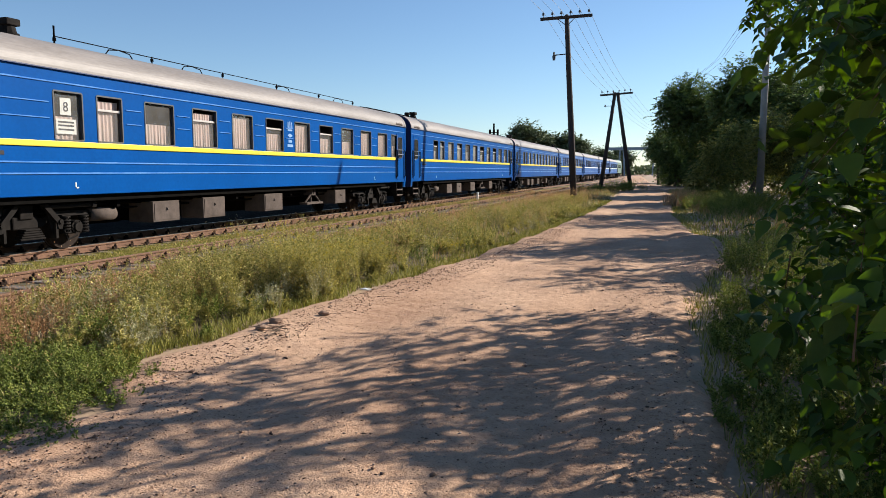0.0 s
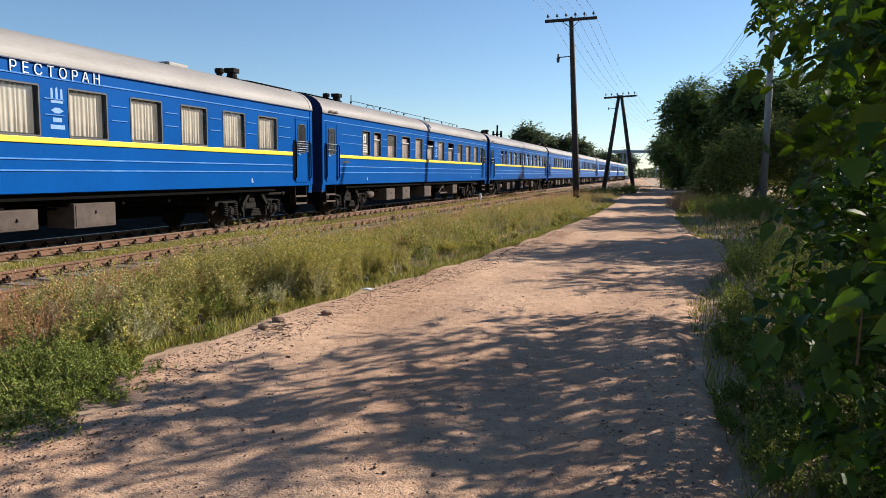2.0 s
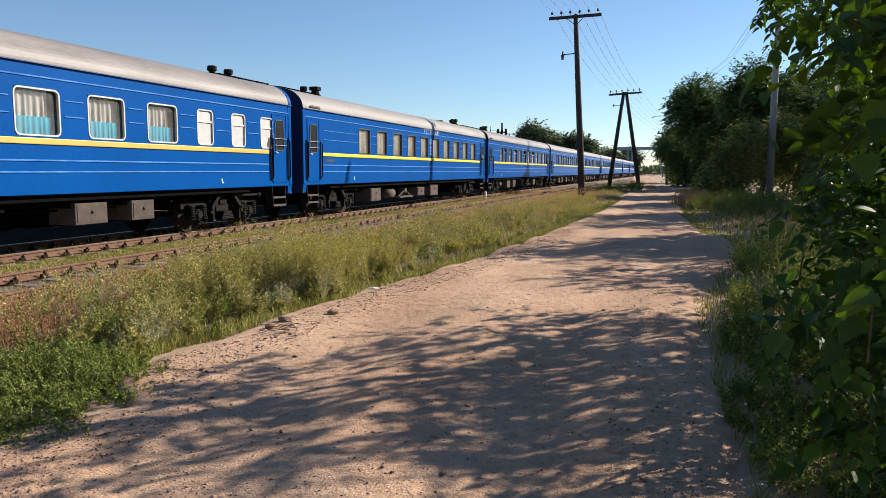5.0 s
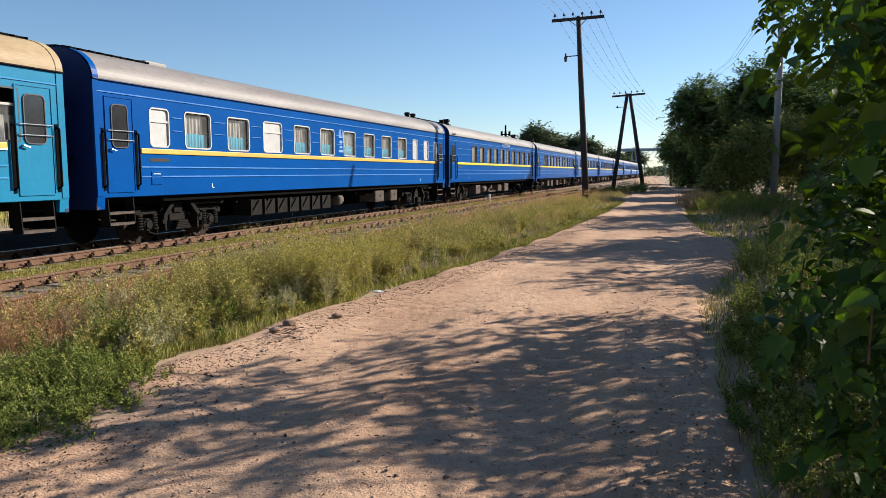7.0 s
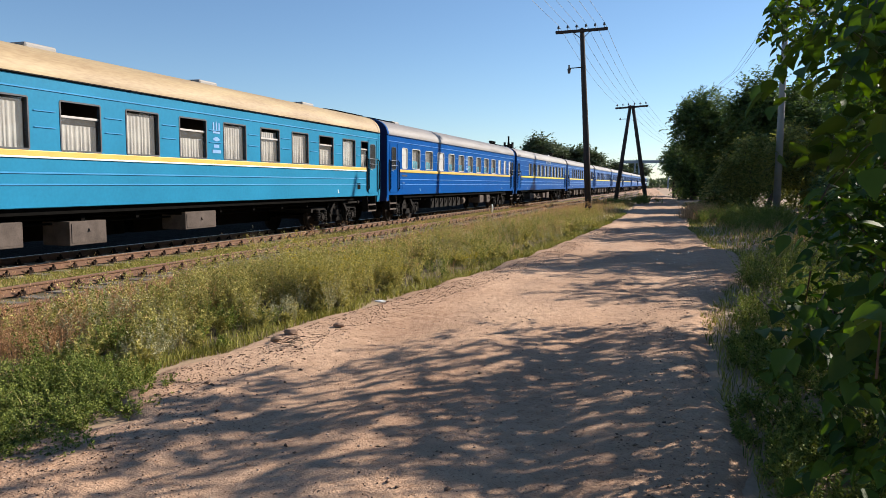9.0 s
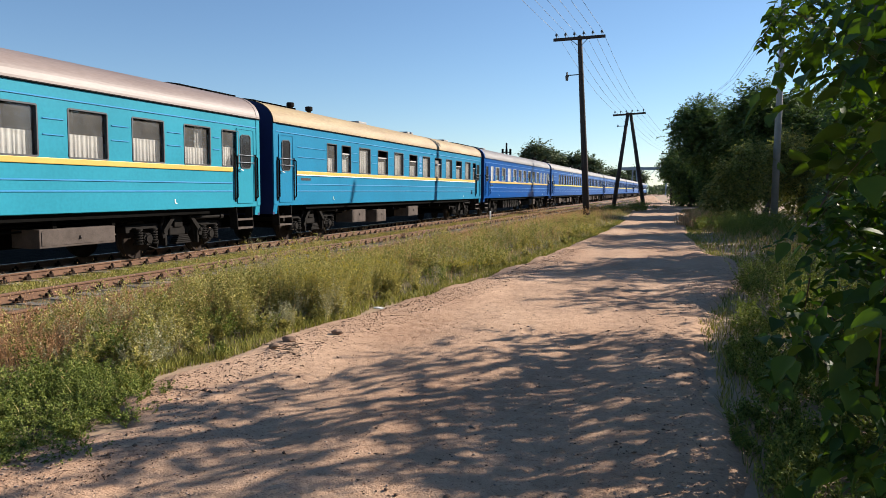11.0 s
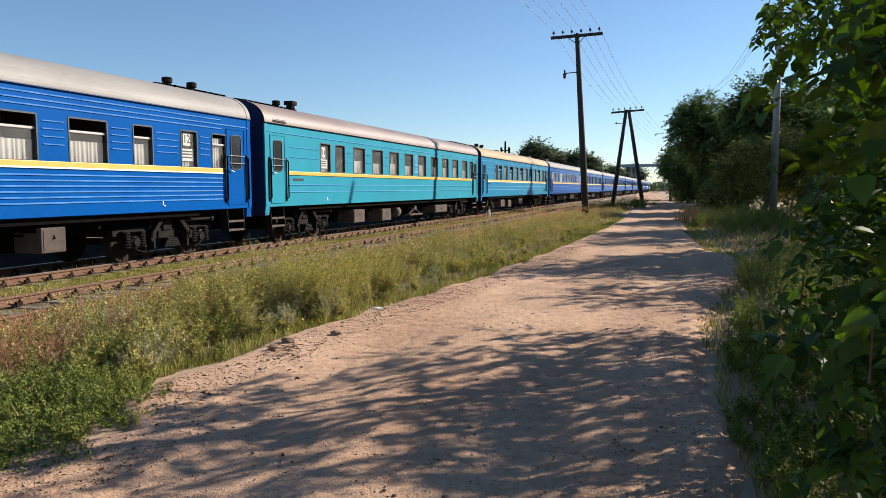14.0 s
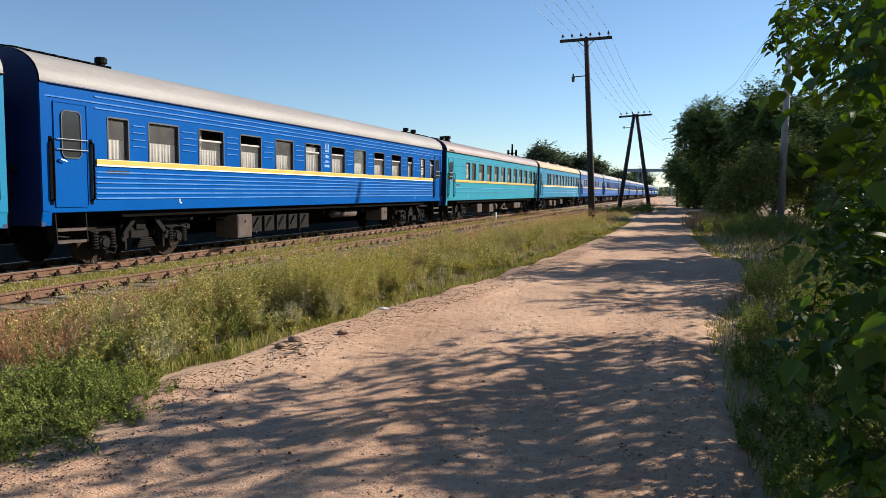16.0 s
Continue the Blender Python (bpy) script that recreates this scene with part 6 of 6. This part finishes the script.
def roadside_trees():
    # the shade tree and the shrubs beside the eye
    tree("shade_tree", "broad-leaved young tree overhanging the road, backlit green leaves", (3.6, 10.6, 0), ((3.2, 10.4, 3.6), (2.3, 3.0, 1.3)), 0.10, M["leaf"], 0.11, n=520, per=11, seed=3, big=True,
         blobs=[((3.5, 10.2, 3.6), (1.9, 2.3, 0.9), 230), ((1.7, 9.6, 3.6), (0.8, 1.3, 0.45), 55), ((3.0, 9.2, 3.25), (1.0, 1.0, 0.55), 140), ((2.9, 11.8, 3.2), (1.1, 1.1, 0.7), 70), ((4.3, 11.0, 3.0), (1.4, 2.2, 1.2), 85), ((0.95, 7.9, 3.4), (0.35, 0.8, 0.3), 24), ((1.1, 6.8, 3.0), (0.35, 0.6, 0.35), 24), ((3.2, 11.0, 2.6), (0.8, 1.4, 0.5), 40)])
    tree("roadside_shrub", "dense broad-leaved shrub beside the road, dark in shade", (1.9, 4.7, 0), ((1.65, 4.4, 1.2), (1.05, 1.3, 1.3)), 0.095, M["leaf"], 0.05, per=11, seed=4, big=True, category="shrub",
         blobs=[((1.75, 4.5, 0.9), (0.95, 1.2, 1.0), 170), ((1.35, 4.0, 1.1), (0.6, 0.8, 0.7), 70), ((1.5, 4.6, 1.9), (0.75, 1.0, 0.6), 80), ((1.1, 3.6, 0.6), (0.45, 0.6, 0.5), 50), ((0.72, 3.7, 1.05), (0.22, 0.4, 0.28), 16), ((0.85, 4.6, 1.5), (0.25, 0.4, 0.35), 18), ((2.2, 6.0, 1.2), (0.9, 1.2, 1.2), 110)])
    tree("roadside_shrub", "tall broad-leaved shrub with boughs hanging into view", (2.2, 5.0, 0), ((1.9, 4.8, 3.0), (1.1, 1.5, 0.9)), 0.10, M["leaf"], 0.06, per=11, seed=5, big=True, category="shrub",
         blobs=[((2.0, 4.9, 3.0), (1.0, 1.3, 0.8), 120), ((1.25, 4.5, 2.7), (0.55, 0.8, 0.4), 50), ((1.5, 5.6, 3.4), (0.8, 1.0, 0.5), 60), ((1.5, 4.0, 2.25), (0.6, 0.6, 0.4), 45), ((0.74, 2.45, 1.98), (0.25, 0.35, 0.30), 22), ((0.50, 2.6, 2.12), (0.14, 0.25, 0.14), 8), ((0.72, 2.5, 1.45), (0.20, 0.3, 0.25), 16), ((0.46, 2.7, 1.80), (0.10, 0.25, 0.10), 4), ((0.48, 3.25, 1.06), (0.10, 0.25, 0.10), 5)])
    tree("roadside_shrub", "dark leafy shrub in the shade of the trees", (2.7, 8.0, 0), ((2.5, 7.8, 1.0), (1.0, 2.0, 1.1)), 0.09, M["leaf_dark"], 0.05, per=11, seed=6, n=380, category="shrub")
    # Unseen trees right of the view, added to shade verge and shrubs.
    shade = [((5.6, 8.8, 0), (5.5, 8.6, 3.4), (1.4, 1.8, 1.2), 90, 0.12), ((6.8, 12.4, 0), (6.6, 12.2, 3.7), (2.0, 2.4, 1.6), 280, 0.14), ((6.2, 13.6, 0), (6.1, 13.4, 3.4), (1.5, 1.5, 1.2), 150, 0.12)]
    for k, (f, c, r, n, l) in enumerate(shade):
        tree("roadside_tree", "unseen leafy tree added to shade the right verge", f, (c, r), l, M["leaf_dark"], 0.12, n=n, seed=90 + k, per=11)
    spots = [((6.2, 23.0, 0), (5.9, 22.6, 4.2), (2.3, 2.6, 2.3), 520, 0.15), ((7.4, 31.0, 0), (7.2, 31, 4.0), (2.6, 3.0, 3.0), 560, 0.17), ((6.0, 17.0, 0), (5.6, 16.8, 2.6), (2.0, 2.3, 2.3), 420, 0.14)]
    for k, (f, c, r, n, l) in enumerate(spots):
        tree("roadside_tree", "leafy green roadside tree shading the road", f, (c, r), l, M["leaf_dark"], 0.14, n=n, seed=20 + k, per=12)
    tree("roadside_bush", "loose olive-green bush at the road edge", (3.3, 41.5, 0), ((3.2, 41.0, 2.2), (2.4, 2.0, 2.4)), 0.14, M["leaf_olive"], 0.08, seed=30, per=12, category="bush",
         blobs=[((3.1, 41.3, 2.1), (1.15, 1.4, 1.5), 460), ((2.2, 40.6, 1.6), (1.0, 1.2, 1.1), 300), ((1.4, 40.3, 0.9), (0.6, 0.9, 0.7), 140), ((4.9, 43.4, 2.9), (1.3, 1.4, 1.4), 300), ((2.9, 40.2, 3.3), (0.6, 0.7, 0.7), 110), ((3.5, 41.0, 3.7), (0.6, 0.8, 0.6), 110), ((1.9, 40.1, 2.6), (0.4, 0.6, 0.6), 60), ((5.4, 43.2, 4.2), (0.8, 0.9, 0.8), 120)])
    tree("roadside_bush", "olive-green bush beside the concrete pole", (6.6, 44.5, 0), ((6.4, 44.5, 2.4), (2.4, 2.2, 2.9)), 0.17, M["leaf_olive"], 0.08, n=1600, seed=31, per=12, category="bush")
    hedge = [((3.0, 13.6, 0), (3.0, 13.6, 0.9), (1.0, 1.6, 1.0), 260, 0.09), ((4.0, 18.6, 0), (4.0, 18.4, 1.1), (1.2, 1.9, 1.2), 280, 0.10), ((5.1, 25.0, 0), (5.1, 25.0, 1.2), (1.3, 2.6, 1.4), 300, 0.12), ((6.3, 32.0, 0), (6.3, 32.0, 1.2), (1.5, 2.6, 1.4), 320, 0.13), ((7.4, 37.0, 0), (7.4, 37.0, 1.6), (1.8, 2.2, 1.9), 360, 0.14)]
    for k, (f, c, r, n, l) in enumerate(hedge):
        tree("roadside_shrub", "dark leafy shrub under the roadside trees", f, (c, r), l, M["leaf_dark"], 0.05, n=n, seed=70 + k, per=12, category="shrub")
    big = [((5.6, 56, 0), (6.6, 55.5, 5.0), (4.4, 4.0, 5.2), 1900), ((3.6, 70, 0), (3.6, 70, 5.2), (4.9, 4.5, 5.8), 2300), ((0.9, 85, 0), (1.2, 85, 3.2), (3.6, 4.0, 3.9), 1400), ((10.5, 58, 0), (10, 58, 5.2), (4, 4, 5.2), 900), ((12, 46, 0), (11.5, 46, 4.6), (3.8, 4, 4.8), 800), ((0.5, 106, 0), (0.2, 106, 3.4), (3.4, 4.0, 3.8), 800), ((6.5, 82, 0), (6.5, 82, 4.2), (4, 4, 4.6), 800), ((9, 36, 0), (9, 36, 3.8), (3, 3.4, 4.0), 700), ((9, 25, 0), (9, 25, 3.6), (2.8, 3.4, 3.8), 600)]
    for k, (f, c, r, n) in enumerate(big):
        tree("roadside_tree", "large dark green tree, seen against the light", f, (c, r), 0.26, M["leaf_dark"], 0.22, n=int(n * 1.9), seed=40 + k, per=13)


def far_trees():
    rng = np.random.default_rng(77)
    for k, (x, y, z, r, n) in enumerate(((-47, 261, 12.0, 7.4, 800), (-41, 266, 10.0, 5.5, 500), (-33, 266, 9.6, 5.6, 600), (-53, 262, 8, 5, 350), (-27, 330, 6.5, 5.5, 350), (-20, 345, 8.0, 4.0, 250), (-60, 300, 6, 6, 300))):
        tree("distant_tree", "rounded green tree far behind the train", (x, y, 0), ((x, y, z), (r, r, r)), 1.25, M["far_leaf"], 0.4, n=int(n * 1.7), seed=60 + k, per=9)
    heap = Heap()
    n = 16000
    x = rng.uniform(-420, 160, n)
    y = 380 + rng.uniform(0, 60, n) + 0.1 * np.abs(x)
    top = 3.5 + 2.5 * patch_noise(x, x * 0, 0.05, 2.0)
    p = np.stack([x, y, rng.uniform(0, 1, n) * top], 1)
    d = unit(rng.normal(0, 1, (n, 3)))
    heap.add(*leaf_arrays(p, d, unit(rng.normal(0, 1, (n, 3))), rng.uniform(1.2, 2.4, n), 0.4))
    heap.make("far_hedge", M["far_leaf"], "low hazy belt of trees on the horizon", "trees", "stuff")


def road_debris():
    """Pebbles, clods and dry twigs strewn on the road, thicker at its edges."""
    rng = np.random.default_rng(12)
    stones, clods = Heap(), Heap()
    for heap, n, lo, hi in ((stones, 3200, 0.004, 0.013), (clods, 5600, 0.003, 0.012), (clods, 6500, 0.002, 0.006), (stones, 6001, 0.0015, 0.004), (clods, 5000, 0.004, 0.011)):
        y = 2.5 + (26 if n < 6000 else 9) * rng.uniform(0, 1, n) ** 1.7
        u = rng.uniform(0.02, 0.98, n)
        edge = rng.uniform(0, 1, n) < 0.6
        u = np.where(edge, np.where(rng.uniform(0, 1, n) < 0.7, 0.02 + 0.2 * rng.uniform(0, 1, n) ** 1.5, 0.98 - 0.16 * rng.uniform(0, 1, n) ** 1.5), u)
        if n == 5000:
            y, u = 4.5 + 16 * rng.uniform(0, 1, n), 0.03 + 0.15 * rng.uniform(0, 1, n) ** 1.4
        l, r = road_left(y) - 0.1, road_right(y) + 0.1
        x = l + (r - l) * u
        z = np.array([road_z(a, b, c) for a, b, c in zip(x, y, u)])
        s = rng.uniform(lo, hi, n) * np.where(rng.uniform(0, 1, n) < 0.05, 2.0, 1.0)
        base = np.array([[1, 0, 0], [0, 1, 0], [-1, 0, 0], [0, -1, 0], [0, 0, 0.8], [0, 0, -0.8]], float)
        jig = rng.uniform(0.6, 1.3, (n, 6, 1)) * np.stack([rng.uniform(0.7, 1.6, n), rng.uniform(0.6, 1.1, n), rng.uniform(0.5, 0.8, n)], 1)[:, None]
        a = rng.uniform(0, 6.28, n)
        v = base[None] * jig * s[:, None, None]
        v = np.stack([v[..., 0] * np.cos(a)[:, None] - v[..., 1] * np.sin(a)[:, None], v[..., 0] * np.sin(a)[:, None] + v[..., 1] * np.cos(a)[:, None], v[..., 2]], -1)
        v += np.stack([x, y, z + s * 0.25], 1)[:, None]
        f = np.array([[0, 1, 4], [1, 2, 4], [2, 3, 4], [3, 0, 4], [1, 0, 5], [2, 1, 5], [3, 2, 5], [0, 3, 5]])
        heap.add(v.reshape(-1, 3), (f[None] + (np.arange(n) * 6)[:, None, None]).reshape(-1, 3))
    stones.make("pebbles", M["stone"], "small pale pebbles strewn on the dirt road", "pebbles", "stuff")
    clods.make("dirt_clods", M["twig"], "dark clods and bits of twig on the dirt road", "clods", "stuff")


def road_litter():
    """A crumpled paper, a heap of dry twigs, two fist-sized clods at the road edge."""
    rng = np.random.default_rng(15)
    bm = bmesh.new()
    bmesh.ops.create_icosphere(bm, subdivisions=2, radius=0.055)
    for v in bm.verts:
        v.co = Vector((v.co.x * 1.5, v.co.y * 0.8, v.co.z * 0.32)) * rng.uniform(0.75, 1.2)
    o = tagged(link_bm("crumpled_paper", bm, M["white"]), "crumpled white litter at the road edge", "litter")
    o.location = (-3.98, 9.25, 0.02)
    for x, y, r in ((-4.02, 6.9, 0.06), (-3.72, 7.45, 0.045), (-4.0, 6.55, 0.04)):
        bm = bmesh.new()
        bmesh.ops.create_icosphere(bm, subdivisions=2, radius=r)
        for v in bm.verts:
            v.co = Vector((v.co.x * 1.4, v.co.y, v.co.z * 0.7)) * rng.uniform(0.8, 1.2)
        o = tagged(link_bm("clod", bm, M["twig"]), "dark reddish clod lying on the road edge", "clod", "clods at the road edge")
        o.location = (x, y, 0.03)
    root = thing("twig_heap", "small heap of dry dark twigs on the dirt", "twigs", (-3.75, 6.45, 0.02))
    for k in range(22):
        bm = bmesh.new()
        a, l = rng.uniform(0, 6.28), rng.uniform(0.08, 0.2)
        p = Vector((rng.normal(0, 0.10), rng.normal(0, 0.05), 0.01 + 0.03 * rng.uniform()))
        tube(bm, [p, p + Vector((math.cos(a) * l, math.sin(a) * l, rng.uniform(0, 0.05)))], [0.004, 0.002], 5)
        part("twig", bm, M["bark"], root)


road_litter()
verge_grass()
track_grass()
verge_weeds()
right_verge()
roadside_trees()
far_trees()
road_debris()


def motions():
    steps = [0.5 * k for k in range(33)]
    for k, car in TRAIN.items():
        walk(car, [(t, pose(TRAIN_X, train_at(t) - PITCH * k, 0)) for t in steps])
    walk(LOCO, [(t, pose(TRAIN_X, train_at(t) + PITCH * 6, 0)) for t in steps])
    roll = [2 * k / FPS for k in range(241)]
    for w in WHEELS:
        x, y, z = w.location
        walk(w, [(t, pose(x, y, z, -math.degrees((train_at(t) - train_at(0)) / 0.475) % 360)) for t in roll])


motions()
